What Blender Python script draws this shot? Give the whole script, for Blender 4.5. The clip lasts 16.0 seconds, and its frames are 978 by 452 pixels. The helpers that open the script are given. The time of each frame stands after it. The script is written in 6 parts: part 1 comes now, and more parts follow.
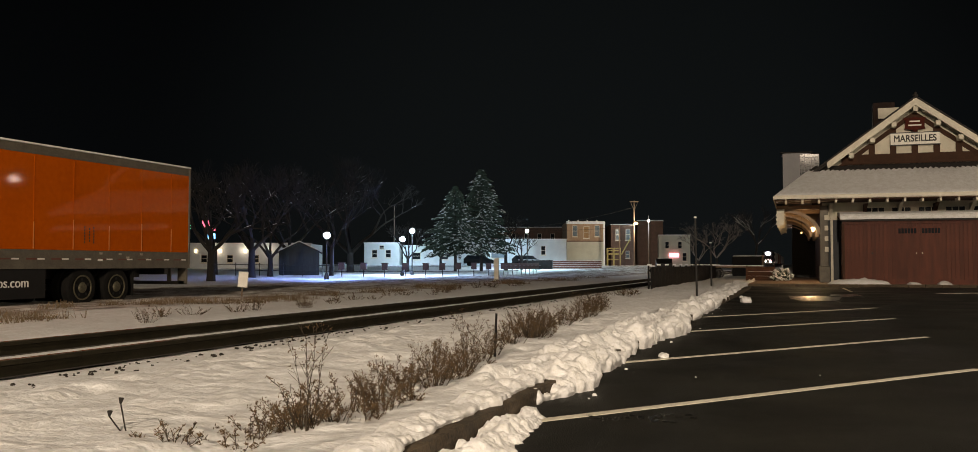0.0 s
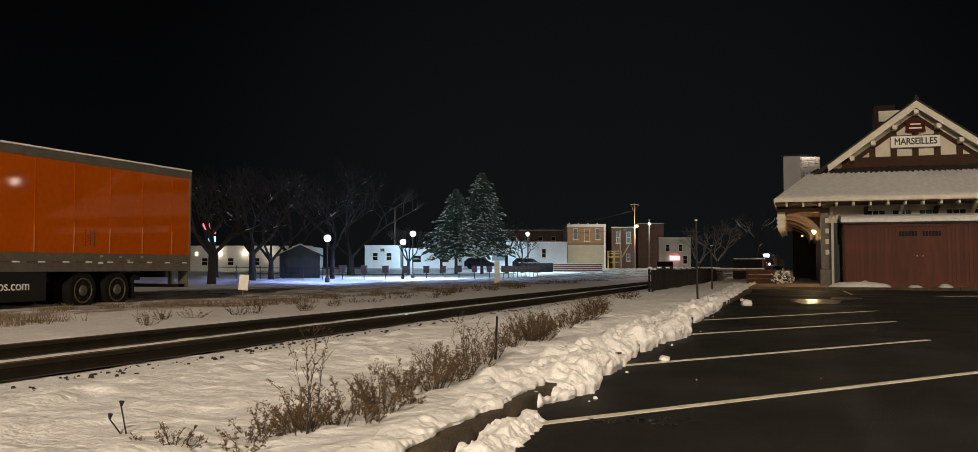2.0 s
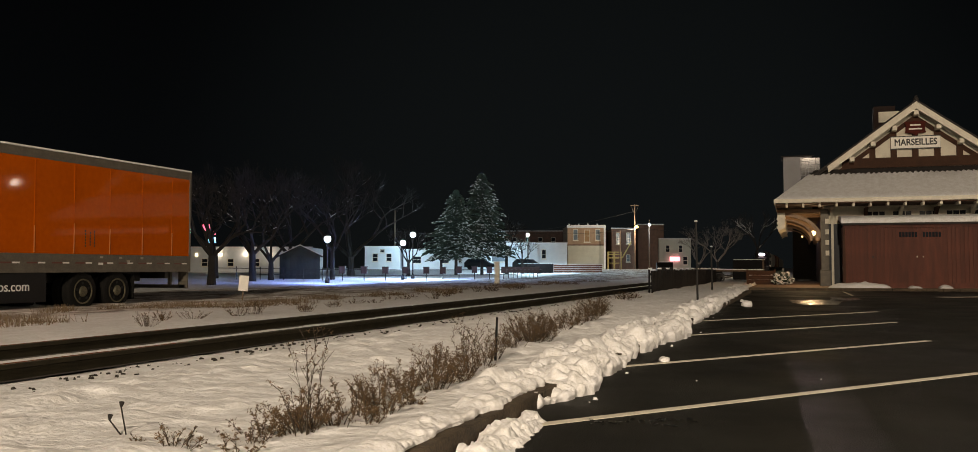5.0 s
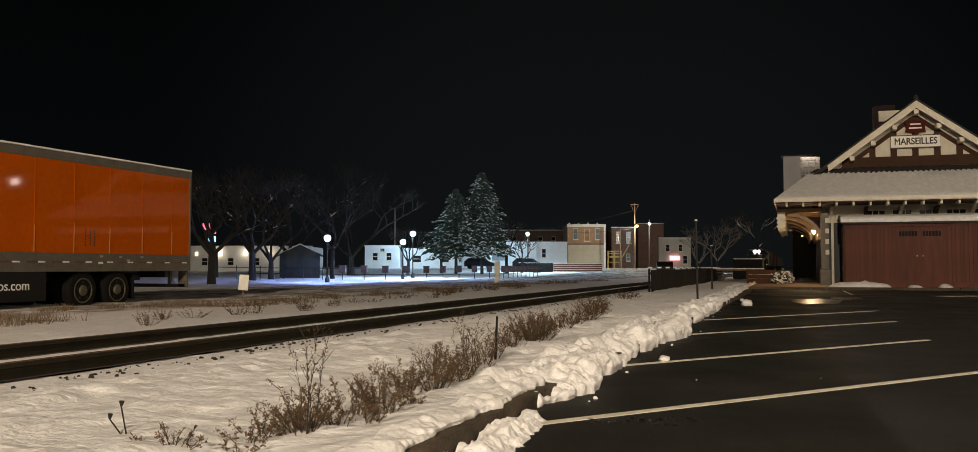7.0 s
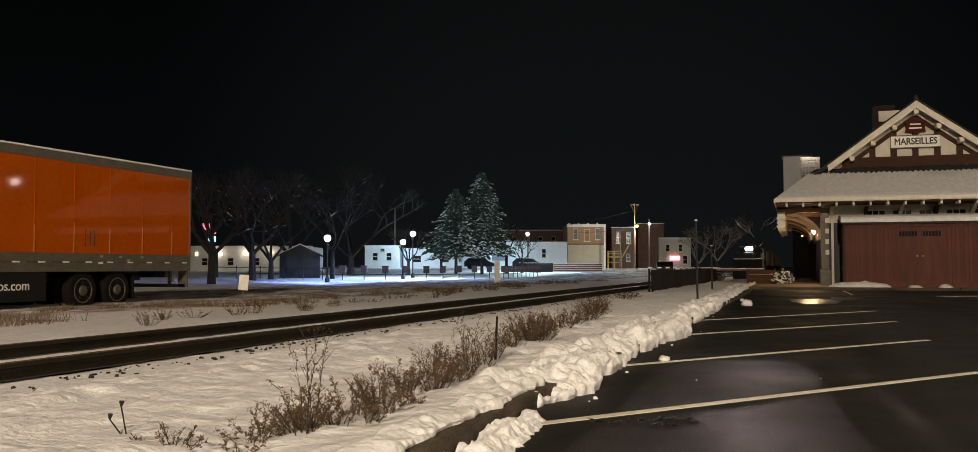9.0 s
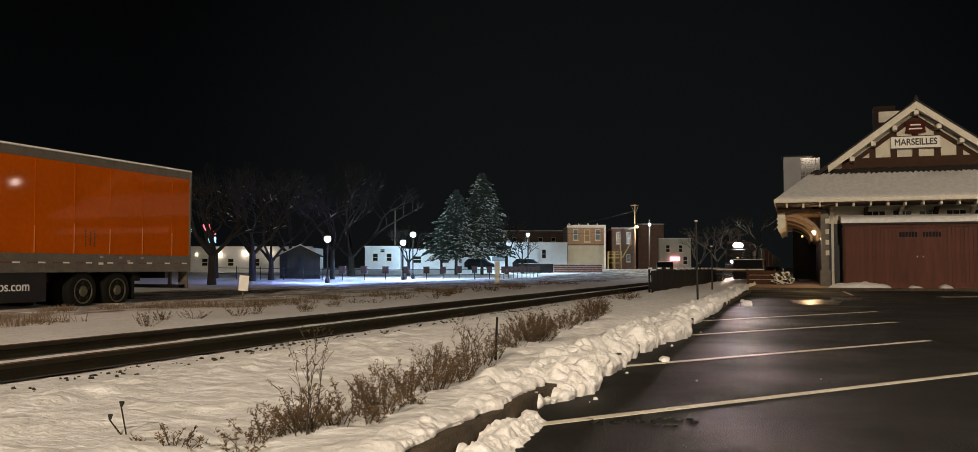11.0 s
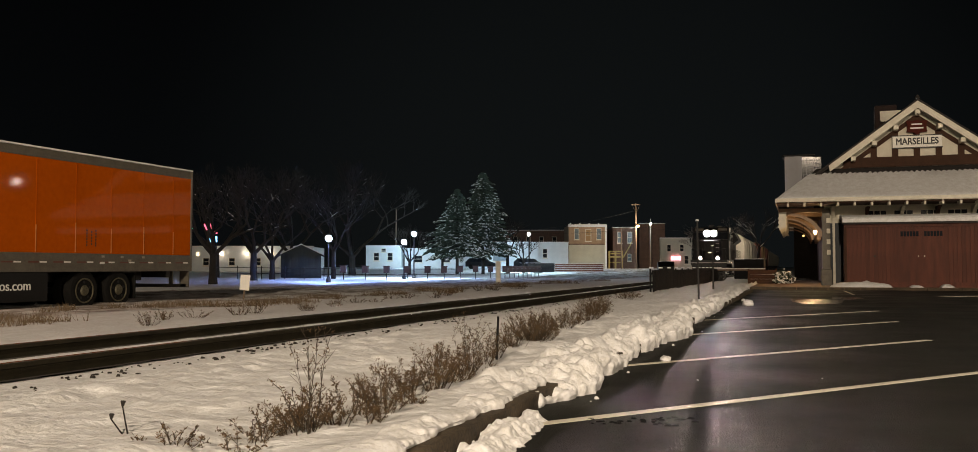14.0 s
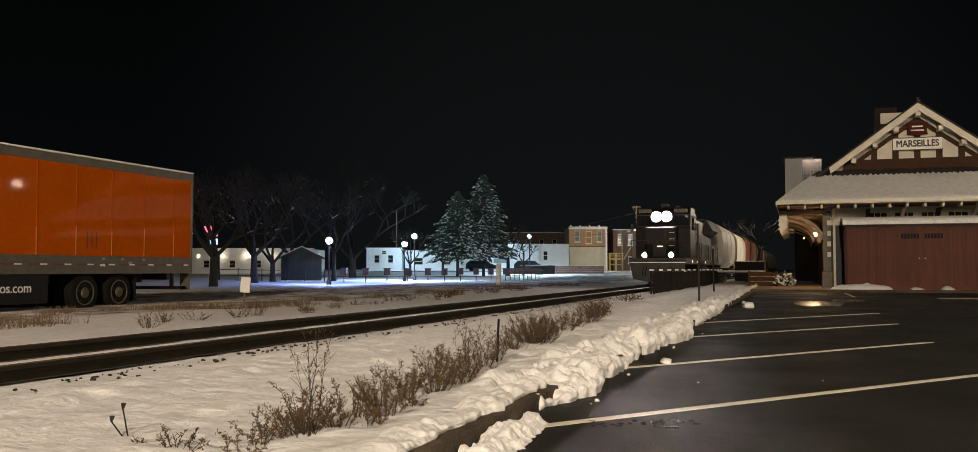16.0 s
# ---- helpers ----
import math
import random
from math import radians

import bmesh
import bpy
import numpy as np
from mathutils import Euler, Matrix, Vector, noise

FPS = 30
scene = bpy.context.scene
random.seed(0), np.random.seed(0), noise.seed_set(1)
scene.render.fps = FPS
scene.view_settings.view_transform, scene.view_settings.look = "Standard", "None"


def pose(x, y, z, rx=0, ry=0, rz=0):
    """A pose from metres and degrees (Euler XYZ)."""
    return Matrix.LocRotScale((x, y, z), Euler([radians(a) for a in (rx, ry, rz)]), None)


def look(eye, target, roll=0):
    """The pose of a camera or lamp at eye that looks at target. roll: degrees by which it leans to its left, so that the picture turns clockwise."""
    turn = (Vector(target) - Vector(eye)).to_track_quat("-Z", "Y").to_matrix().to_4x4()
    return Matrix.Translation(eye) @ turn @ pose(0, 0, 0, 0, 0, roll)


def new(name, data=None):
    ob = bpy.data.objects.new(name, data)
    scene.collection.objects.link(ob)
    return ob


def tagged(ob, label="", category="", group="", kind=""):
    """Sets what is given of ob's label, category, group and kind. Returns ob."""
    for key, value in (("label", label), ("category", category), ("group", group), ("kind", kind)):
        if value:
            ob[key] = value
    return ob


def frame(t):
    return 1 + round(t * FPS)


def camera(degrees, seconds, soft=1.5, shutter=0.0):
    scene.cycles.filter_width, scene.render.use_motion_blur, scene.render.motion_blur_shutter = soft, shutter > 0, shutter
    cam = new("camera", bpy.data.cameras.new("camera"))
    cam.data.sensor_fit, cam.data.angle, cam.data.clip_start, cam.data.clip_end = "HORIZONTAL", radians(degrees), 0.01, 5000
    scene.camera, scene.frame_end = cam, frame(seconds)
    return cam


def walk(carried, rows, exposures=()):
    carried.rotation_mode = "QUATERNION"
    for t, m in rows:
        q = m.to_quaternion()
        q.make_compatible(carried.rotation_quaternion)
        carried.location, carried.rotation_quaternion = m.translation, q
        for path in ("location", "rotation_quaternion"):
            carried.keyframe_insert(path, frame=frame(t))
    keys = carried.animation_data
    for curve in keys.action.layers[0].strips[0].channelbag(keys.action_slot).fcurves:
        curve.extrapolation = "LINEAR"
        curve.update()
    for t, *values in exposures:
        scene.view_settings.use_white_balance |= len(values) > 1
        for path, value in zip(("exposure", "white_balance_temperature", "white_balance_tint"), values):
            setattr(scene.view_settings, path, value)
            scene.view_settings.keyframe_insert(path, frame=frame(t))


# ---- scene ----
# Camera: stands at the edge of the car park, one metre up, sways by a hair.
SWAY = [(0.0, -1.0, -6.2), (0.5, -0.3, -5.4), (1.0, 0, -4.2), (1.5, 0, -2.8), (2.0, 0, -1.6), (2.5, 0, -0.2), (3.0, 0, 0), (4.0, 0, 0),
        (6.3, 0, -1.3), (6.5, 0, -1.5), (7.5, 0, -1.6), (9.0, 0, -1.5), (11.5, 0.2, -0.4), (12.0, 0.5, -1.3), (12.5, 1.2, -1.5), (13.0, 1.6, -2.0),
        (13.5, 1.6, -1.9), (14.0, 1.9, -1.4), (14.5, 2.0, -0.8), (15.0, 2.1, 0.3), (15.5, 2.8, 1.3), (16.0, 2.6, 2.2)]
cam = camera(55.18, 16.0, soft=0.8)
walk(cam, [(t, pose(0, 0, 1.05, 92.578 + 0.0382 * dy, 0, 18.2 + 0.0382 * dx)) for t, dx, dy in SWAY])

# Night sky: a dark glow of the town on the haze.
world = bpy.data.worlds.new("night_sky")
scene.world = world
world.use_nodes = True
wn = world.node_tree.nodes
wl = world.node_tree.links
bg = wn["Background"]
tc = wn.new("ShaderNodeTexCoord")
sep = wn.new("ShaderNodeSeparateXYZ")
ramp = wn.new("ShaderNodeValToRGB")
wl.new(tc.outputs["Generated"], sep.inputs[0])
wl.new(sep.outputs["Z"], ramp.inputs[0])
ramp.color_ramp.elements[0].position, ramp.color_ramp.elements[0].color = 0.0, (0.0024, 0.0028, 0.0031, 1)
ramp.color_ramp.elements[1].position, ramp.color_ramp.elements[1].color = 0.35, (0.0007, 0.0008, 0.0009, 1)
# the town's light dome in the haze, broad and low over the line
dome, lift, glow = wn.new("ShaderNodeVectorMath"), wn.new("ShaderNodeMapRange"), wn.new("ShaderNodeMixRGB")
dome.operation, dome.inputs[1].default_value = "DOT_PRODUCT", (-0.2, 0.97, 0.1)
wl.new(tc.outputs["Generated"], dome.inputs[0])
lift.interpolation_type = "SMOOTHSTEP"
lift.inputs["From Min"].default_value, lift.inputs["From Max"].default_value = 0.88, 1.0
wl.new(dome.outputs["Value"], lift.inputs[0])
glow.blend_type, glow.inputs[2].default_value = "ADD", (0.003, 0.0036, 0.0036, 1)
wl.new(lift.outputs[0], glow.inputs[0])
wl.new(ramp.outputs[0], glow.inputs[1])
wl.new(glow.outputs[0], bg.inputs[0])
bg.inputs[1].default_value = 1.0


def lamp(name, x, y, z, watts, colour, radius=0.15, spot=None, target=None, blend=0.12):
    data = bpy.data.lights.new(name, "SPOT" if spot else "POINT")
    data.energy, data.color, data.shadow_soft_size = watts, colour, radius
    ob = new(name, data)
    ob.location = (x, y, z)
    if spot:
        data.spot_size, data.spot_blend = radians(spot), blend
        ob.matrix_basis = look((x, y, z), target)
    return ob


WARM, COOL, SODIUM = (1.0, 0.81, 0.6), (0.58, 0.82, 1.0), (1.0, 0.74, 0.46)
BLUE = (0.25, 0.38, 1.0)
# Street lamps of the car park, behind the camera, beside the depot and at the platform's far end.
STREET_LAMPS = [(12.0, -3.0, 9.5), (2.0, -40.0, 22.0), (24.0, 22.0, 9.0), (10.6, 44.6, 6.5), (3.4, 98.0, 8.0)]
for (px, py, pz), watts in zip(STREET_LAMPS, (4500, 132000, 6500, 55, 6500)):
    lamp("street_light", px, py, pz - 0.25, watts, WARM, 0.2)
# Park lamps.
PARK_LAMPS = [(-30.01, 56.45, 2.98), (-31.18, 71.86, 3.13), (-31.95, 75.81, 3.95), (-32.77, 115.55, 5.29)]
for (px, py, pz), watts, colour in zip(PARK_LAMPS, (3200, 4200, 8000, 10500), (BLUE, BLUE, COOL, COOL)):
    lamp("park_light", px, py, pz - 0.3, watts, colour, 0.14, 172, (px - 0.1, py + 0.3, pz - 6.3))
# Extra spot added beside the tall lantern to brighten the firs.
lamp("park_light", -31.95, 76.3, 3.6, 11000, COOL, 0.14, 62, (-36.2, 101.5, 6.2), 0.5)
# Fill lights without fixtures, added to brighten the white buildings beyond the firs.
lamp("store_fill_light", -57.5, 134.5, 5.6, 1500, COOL, 0.2)
lamp("store_fill_light", -44.0, 138.0, 5.6, 1300, COOL, 0.2)
# Sodium lamp on the utility pole, and wall lamps on the white hall.
lamp("pole_light", -24.3, 148.5, 7.3, 2500, (1.0, 0.82, 0.6), 0.15)
lamp("pole_light", -23.9, 159.2, 7.4, 600, COOL, 0.15)
for px, py in ((-75.9, 111.3), (-72.6, 112.4), (-69.3, 113.5)):
    lamp("hall_light", px, py, 3.0, 32, WARM, 0.1)
# ---- materials ----
def mat(name, c1, c2=None, rough=0.7, metal=0.0, scale=6.0, bump=0.0, fine=60.0, spread=0.5, emit=None, power=0.0, vary=0.0, spec=0.5, stretch=None, relief=0.02, sheen=None):
    """Two tones mixed by coarse and fine noise in metres, with relief."""
    m = bpy.data.materials.new(name)
    m.use_nodes = True
    n, k = m.node_tree.nodes, m.node_tree.links
    b = n["Principled BSDF"]
    c2 = c2 or tuple(v * 0.75 for v in c1)
    b.inputs["Roughness"].default_value, b.inputs["Metallic"].default_value = rough, metal
    b.inputs["Specular IOR Level"].default_value = spec
    co = n.new("ShaderNodeTexCoord")
    source = co.outputs["Object"]
    if stretch:
        mp = n.new("ShaderNodeMapping")
        mp.inputs["Scale"].default_value = stretch
        k.new(source, mp.inputs[0])
        source = mp.outputs[0]
    a, f = n.new("ShaderNodeTexNoise"), n.new("ShaderNodeTexNoise")
    a.inputs["Scale"].default_value, f.inputs["Scale"].default_value = scale, fine
    a.inputs["Detail"].default_value, f.inputs["Detail"].default_value = 6, 4
    k.new(source, a.inputs["Vector"])
    k.new(source, f.inputs["Vector"])
    add = n.new("ShaderNodeMath")
    add.operation = "ADD"
    half = n.new("ShaderNodeMath")
    half.operation, half.inputs[1].default_value = "MULTIPLY", 0.5
    k.new(a.outputs["Fac"], add.inputs[0])
    k.new(f.outputs["Fac"], add.inputs[1])
    k.new(add.outputs[0], half.inputs[0])
    r = n.new("ShaderNodeValToRGB")
    e = r.color_ramp.elements
    e[0].position, e[0].color = 0.5 - 0.25 * spread, (*c1, 1)
    e[1].position, e[1].color = 0.5 + 0.25 * spread, (*c2, 1)
    k.new(half.outputs[0], r.inputs[0])
    colour = r.outputs[0]
    if vary:
        oi, hs = n.new("ShaderNodeObjectInfo"), n.new("ShaderNodeHueSaturation")
        mr = n.new("ShaderNodeMapRange")
        mr.inputs["To Min"].default_value, mr.inputs["To Max"].default_value = 1 - vary, 1 + vary
        k.new(oi.outputs["Random"], mr.inputs[0])
        k.new(mr.outputs[0], hs.inputs["Value"])
        k.new(colour, hs.inputs["Color"])
        colour = hs.outputs[0]
    k.new(colour, b.inputs["Base Color"])
    if bump:
        bp = n.new("ShaderNodeBump")
        bp.inputs["Strength"].default_value, bp.inputs["Distance"].default_value = min(1, bump), relief
        k.new(half.outputs[0], bp.inputs["Height"])
        k.new(bp.outputs[0], b.inputs["Normal"])
    if sheen:
        sn, sr = n.new("ShaderNodeTexNoise"), n.new("ShaderNodeMapRange")
        sn.inputs["Scale"].default_value, sn.inputs["Detail"].default_value = 0.45, 7
        sr.inputs["From Min"].default_value, sr.inputs["From Max"].default_value = 0.35, 0.65
        sr.inputs["To Min"].default_value, sr.inputs["To Max"].default_value = sheen
        k.new(source, sn.inputs["Vector"])
        k.new(sn.outputs["Fac"], sr.inputs[0])
        k.new(sr.outputs[0], b.inputs["Roughness"])
    if emit:
        b.inputs["Emission Color"].default_value, b.inputs["Emission Strength"].default_value = (*emit, 1), power
    return m


SNOW = mat("snow", (0.82, 0.825, 0.84), (0.66, 0.65, 0.64), 0.62, scale=4.5, bump=1.0, fine=17, spec=0.3, relief=0.042)
DIRTY_SNOW = mat("packed_snow", (0.68, 0.65, 0.63), (0.2, 0.16, 0.13), 0.8, scale=1.3, bump=1.0, fine=7, spread=0.32, stretch=(1, 0.3, 1), relief=0.1)
BANK_SNOW = mat("bank_snow", (0.8, 0.8, 0.82), (0.66, 0.65, 0.63), 0.65, scale=6, bump=0.8, fine=38, spec=0.25)
ASPHALT = mat("asphalt", (0.0055, 0.006, 0.005), (0.021, 0.0207, 0.0165), 0.62, scale=0.8, bump=1.0, fine=75, spread=0.5, spec=0.24, sheen=(0.48, 0.8), relief=0.03)
WET = mat("wet_asphalt", (0.006, 0.006, 0.0055), (0.011, 0.0105, 0.009), 0.26, scale=3, bump=0.7, fine=24, spec=0.5, relief=0.012)
PAINT = mat("line_paint", (0.76, 0.72, 0.6), (0.54, 0.5, 0.41), 0.6, scale=5, bump=0.2, fine=90, spread=0.7)
CONCRETE = mat("concrete", (0.095, 0.068, 0.04), (0.022, 0.016, 0.01), 0.85, scale=4, bump=0.7, fine=50)
STEEL_RUST = mat("rusty_rail_steel", (0.026, 0.022, 0.0125), (0.014, 0.0118, 0.007), 0.95, 0.0, spec=0.15, scale=5, bump=0.4, fine=70)
RAIL_TOP = mat("polished_rail_head", (0.4, 0.37, 0.33), (0.27, 0.25, 0.22), 0.24, 1.0, scale=8, fine=40)
BALLAST = mat("ballast", (0.03, 0.025, 0.018), (0.012, 0.01, 0.008), 0.9, scale=9, bump=1, fine=40, spread=0.9)
TIE_WOOD = mat("tie_wood", (0.08, 0.06, 0.045), (0.035, 0.028, 0.022), 0.9, scale=4, bump=0.6, fine=50)
ORANGE = mat("orange_trailer_paint", (0.43, 0.08, 0.002), (0.37, 0.067, 0.002), 0.045, scale=0.7, bump=0.015, fine=8, spec=0.3)
GREY_ALU = mat("grey_aluminium", (0.13, 0.115, 0.09), (0.085, 0.075, 0.06), 0.55, 0.3, scale=4, bump=0.15, fine=30)
DARK_STEEL = mat("dark_steel", (0.03, 0.03, 0.03), (0.018, 0.017, 0.016), 0.55, 0.4, scale=5, bump=0.2, fine=40)
BLACK = mat("black_panel", (0.007, 0.007, 0.0075), (0.0045, 0.0045, 0.005), 0.5, spec=0.25, scale=4, fine=30)
RUBBER = mat("tyre_rubber", (0.0035, 0.0034, 0.0032), (0.0065, 0.006, 0.005), 0.9, spec=0.2, scale=8, bump=0.4, fine=60)
RIM = mat("dirty_steel_rim", (0.12, 0.11, 0.07), (0.045, 0.04, 0.026), 0.65, 0.4, scale=6, fine=30)
WHITE_INK = mat("white_lettering", (0.7, 0.7, 0.68), (0.6, 0.6, 0.58), 0.5, scale=20)
BLACK_INK = mat("black_lettering", (0.012, 0.012, 0.012), None, 0.5)
STUCCO = mat("cream_stucco", (0.7, 0.66, 0.55), (0.58, 0.54, 0.44), 0.85, scale=2.5, bump=0.5, fine=60)
BROWN_TIMBER = mat("brown_timber", (0.06, 0.026, 0.013), (0.034, 0.015, 0.008), 0.7, spec=0.2, scale=3, bump=0.3, fine=40)
CREAM_PAINT = mat("cream_paint", (0.72, 0.68, 0.57), (0.6, 0.56, 0.46), 0.55, scale=4, bump=0.15, fine=40)
RED_BOARD = mat("dark_red_board_paint", (0.125, 0.036, 0.02), (0.06, 0.018, 0.011), 0.6, spec=0.25, scale=1.6, bump=0.35, fine=30, vary=0.16, stretch=(3, 3, 0.5))
BRICK_RED = mat("red_brick", (0.2, 0.085, 0.055), (0.13, 0.055, 0.04), 0.85, scale=7, bump=0.5, fine=60, vary=0.2)
ROOF = mat("dark_roof_shingle", (0.035, 0.03, 0.028), (0.02, 0.018, 0.017), 0.85, scale=5, bump=0.5, fine=50)
BLUE_GREY = mat("dark_blue_grey_paint", (0.02, 0.026, 0.034), (0.013, 0.017, 0.023), 0.6, scale=3, fine=40)
SIGN_WHITE = mat("white_sign_paint", (0.8, 0.78, 0.72), (0.7, 0.68, 0.62), 0.5, scale=4, fine=40)
SIGN_RED = mat("red_sign_paint", (0.085, 0.017, 0.01), (0.05, 0.01, 0.007), 0.7, spec=0.1, scale=5, fine=40)
WOOD = mat("weathered_wood", (0.16, 0.11, 0.07), (0.085, 0.06, 0.04), 0.8, scale=3, bump=0.5, fine=50, vary=0.15, stretch=(1, 1, 4))
DARK_FENCE = mat("dark_fence_board", (0.013, 0.012, 0.013), (0.006, 0.006, 0.006), 0.8, spec=0.2, scale=4, bump=0.4, fine=40, vary=0.25)
# brown timber lightened for the canopy lamp's glow on the arches
LIT_ARCH_WOOD = mat("lamp_lit_bracket_timber", (0.3, 0.18, 0.09), (0.2, 0.12, 0.06), 0.5, scale=3, bump=0.3, fine=40)
TOWER_WALL = mat("grey_tower_stucco", (0.42, 0.42, 0.44), (0.33, 0.33, 0.35), 0.85, scale=1.5, bump=0.4, fine=30)
HUT_BOARD = mat("dark_hut_board", (0.03, 0.036, 0.03), (0.017, 0.021, 0.018), 0.8, scale=3, bump=0.4, fine=40, vary=0.25)
# twig bark lightened so that the crowns look lit
LIT_BARK = mat("lit_twig_bark", (0.24, 0.2, 0.175), (0.15, 0.125, 0.11), 0.9, scale=6, fine=40)
SOOTY_BRICK = mat("sooty_brick", (0.026, 0.012, 0.009), (0.015, 0.008, 0.006), 0.9, scale=5, bump=0.5, fine=40)
BOX_BROWN = mat("brown_box_paint", (0.06, 0.03, 0.022), (0.035, 0.02, 0.015), 0.7, scale=4, fine=30)
BARK = mat("bark", (0.018, 0.0145, 0.012), (0.009, 0.0075, 0.0065), 0.9, scale=6, bump=0.9, fine=40)
DRY_STEM = mat("dry_stem", (0.06, 0.043, 0.025), (0.022, 0.016, 0.01), 0.85, scale=9, fine=60)
DRY_HEAD = mat("dry_seed_head", (0.16, 0.1, 0.045), (0.06, 0.037, 0.018), 0.9, scale=9, fine=60)
DRY_GRASS = mat("dry_grass", (0.21, 0.15, 0.085), (0.1, 0.068, 0.038), 0.9, scale=6, fine=50)
NEEDLE = mat("fir_needles", (0.03, 0.05, 0.03), (0.014, 0.026, 0.017), 0.75, scale=2, fine=30)
LOCO_PAINT = mat("dark_locomotive_paint", (0.011, 0.009, 0.009), (0.006, 0.005, 0.005), 0.5, spec=0.2, scale=1.5, bump=0.1, fine=30)
HOPPER_GREY = mat("pale_grey_hopper_paint", (0.5, 0.48, 0.42), (0.36, 0.34, 0.29), 0.55, scale=1, bump=0.15, fine=20)
BOX_RED = mat("oxide_red_car_paint", (0.19, 0.05, 0.03), (0.12, 0.035, 0.024), 0.6, scale=1, bump=0.15, fine=20)
BOX_TAN = mat("tan_car_paint", (0.4, 0.27, 0.13), (0.3, 0.2, 0.1), 0.6, scale=1, bump=0.15, fine=20)
GLASS_DARK = mat("dark_window_glass", (0.012, 0.014, 0.018), (0.02, 0.022, 0.026), 0.06, scale=1, fine=5, spec=0.5)
HEADLIGHT = mat("headlight_glow", (0.9, 0.9, 0.9), None, 0.2, emit=(1.0, 0.88, 0.88), power=320)
HEADLIGHT_CORE = mat("headlight_core_glow", (0.9, 0.9, 0.9), None, 0.2, emit=(1.0, 0.74, 0.71), power=3200000)
DITCH = mat("ditch_light_glow", (0.9, 0.9, 0.9), None, 0.2, emit=(1.0, 0.84, 0.68), power=420)
GLOBE = mat("lamp_globe_glow", (0.9, 0.9, 0.9), None, 0.3, emit=(0.82, 0.92, 1.0), power=40)
AMBER_GLOW = mat("amber_lamp_glow", (0.9, 0.7, 0.3), None, 0.3, emit=(1.0, 0.62, 0.2), power=2.6)
WARM_GLOW = mat("warm_lamp_glow", (0.9, 0.8, 0.6), None, 0.3, emit=(1.0, 0.74, 0.42), power=2.6)
RED_GLOW = mat("red_neon_glow", (0.6, 0.05, 0.1), None, 0.4, emit=(1.0, 0.12, 0.2), power=2.2)
BLUE_GLOW = mat("blue_sign_glow", (0.2, 0.4, 0.9), None, 0.4, emit=(0.25, 0.65, 1.0), power=3.0)
GREEN_GLOW = mat("green_signal_glow", (0.1, 0.8, 0.4), None, 0.4, emit=(0.1, 1.0, 0.55), power=6)
PINK_SIGN = mat("red_led_sign_glow", (0.7, 0.3, 0.3), None, 0.4, emit=(1.0, 0.3, 0.36), power=3.2)
REFLECT_W = mat("white_reflective_tape", (0.75, 0.72, 0.68), None, 0.4)
PLACARD = mat("dull_placard_paint", (0.36, 0.33, 0.28), (0.2, 0.18, 0.15), 0.6)
SEAM_GLINT = mat("painted_seam_glint", (0.6, 0.24, 0.07), (0.5, 0.15, 0.02), 0.3, scale=12, fine=50)
REFLECT_R = mat("red_reflective_tape", (0.11, 0.024, 0.015), None, 0.4)


# ---- mesh helpers ----
def box(bm, x0, y0, z0, x1, y1, z1):
    v = [bm.verts.new((x, y, z)) for x in (x0, x1) for y in (y0, y1) for z in (z0, z1)]
    for f in ((0, 1, 3, 2), (4, 6, 7, 5), (0, 4, 5, 1), (2, 3, 7, 6), (0, 2, 6, 4), (1, 5, 7, 3)):
        bm.faces.new([v[i] for i in f])
    return v


def rod(bm, p0, p1, r0, r1=None, seg=8, cap=True):
    """A tapered rod from p0 to p1."""
    r1 = r0 if r1 is None else r1
    p0, p1 = Vector(p0), Vector(p1)
    d = (p1 - p0).normalized()
    u = d.orthogonal().normalized()
    w = d.cross(u)
    ra, rb = [], []
    for i in range(seg):
        a = 2 * math.pi * i / seg
        o = u * math.cos(a) + w * math.sin(a)
        ra.append(bm.verts.new(p0 + o * r0))
        rb.append(bm.verts.new(p1 + o * r1))
    for i in range(seg):
        j = (i + 1) % seg
        bm.faces.new((ra[i], ra[j], rb[j], rb[i]))
    if cap:
        bm.faces.new(ra[::-1])
        bm.faces.new(rb)


def prism(bm, outline, axis, a, b):
    """An outline of (u, v) pushed from a to b along an axis: x takes (y, z), y takes (x, z), z takes (x, y)."""
    def place(u, v, s):
        return {"x": (s, u, v), "y": (u, s, v), "z": (u, v, s)}[axis]
    va = [bm.verts.new(place(u, v, a)) for u, v in outline]
    vb = [bm.verts.new(place(u, v, b)) for u, v in outline]
    n = len(outline)
    bm.faces.new(va)
    bm.faces.new(vb[::-1])
    for i in range(n):
        j = (i + 1) % n
        bm.faces.new((va[i], vb[i], vb[j], va[j]))


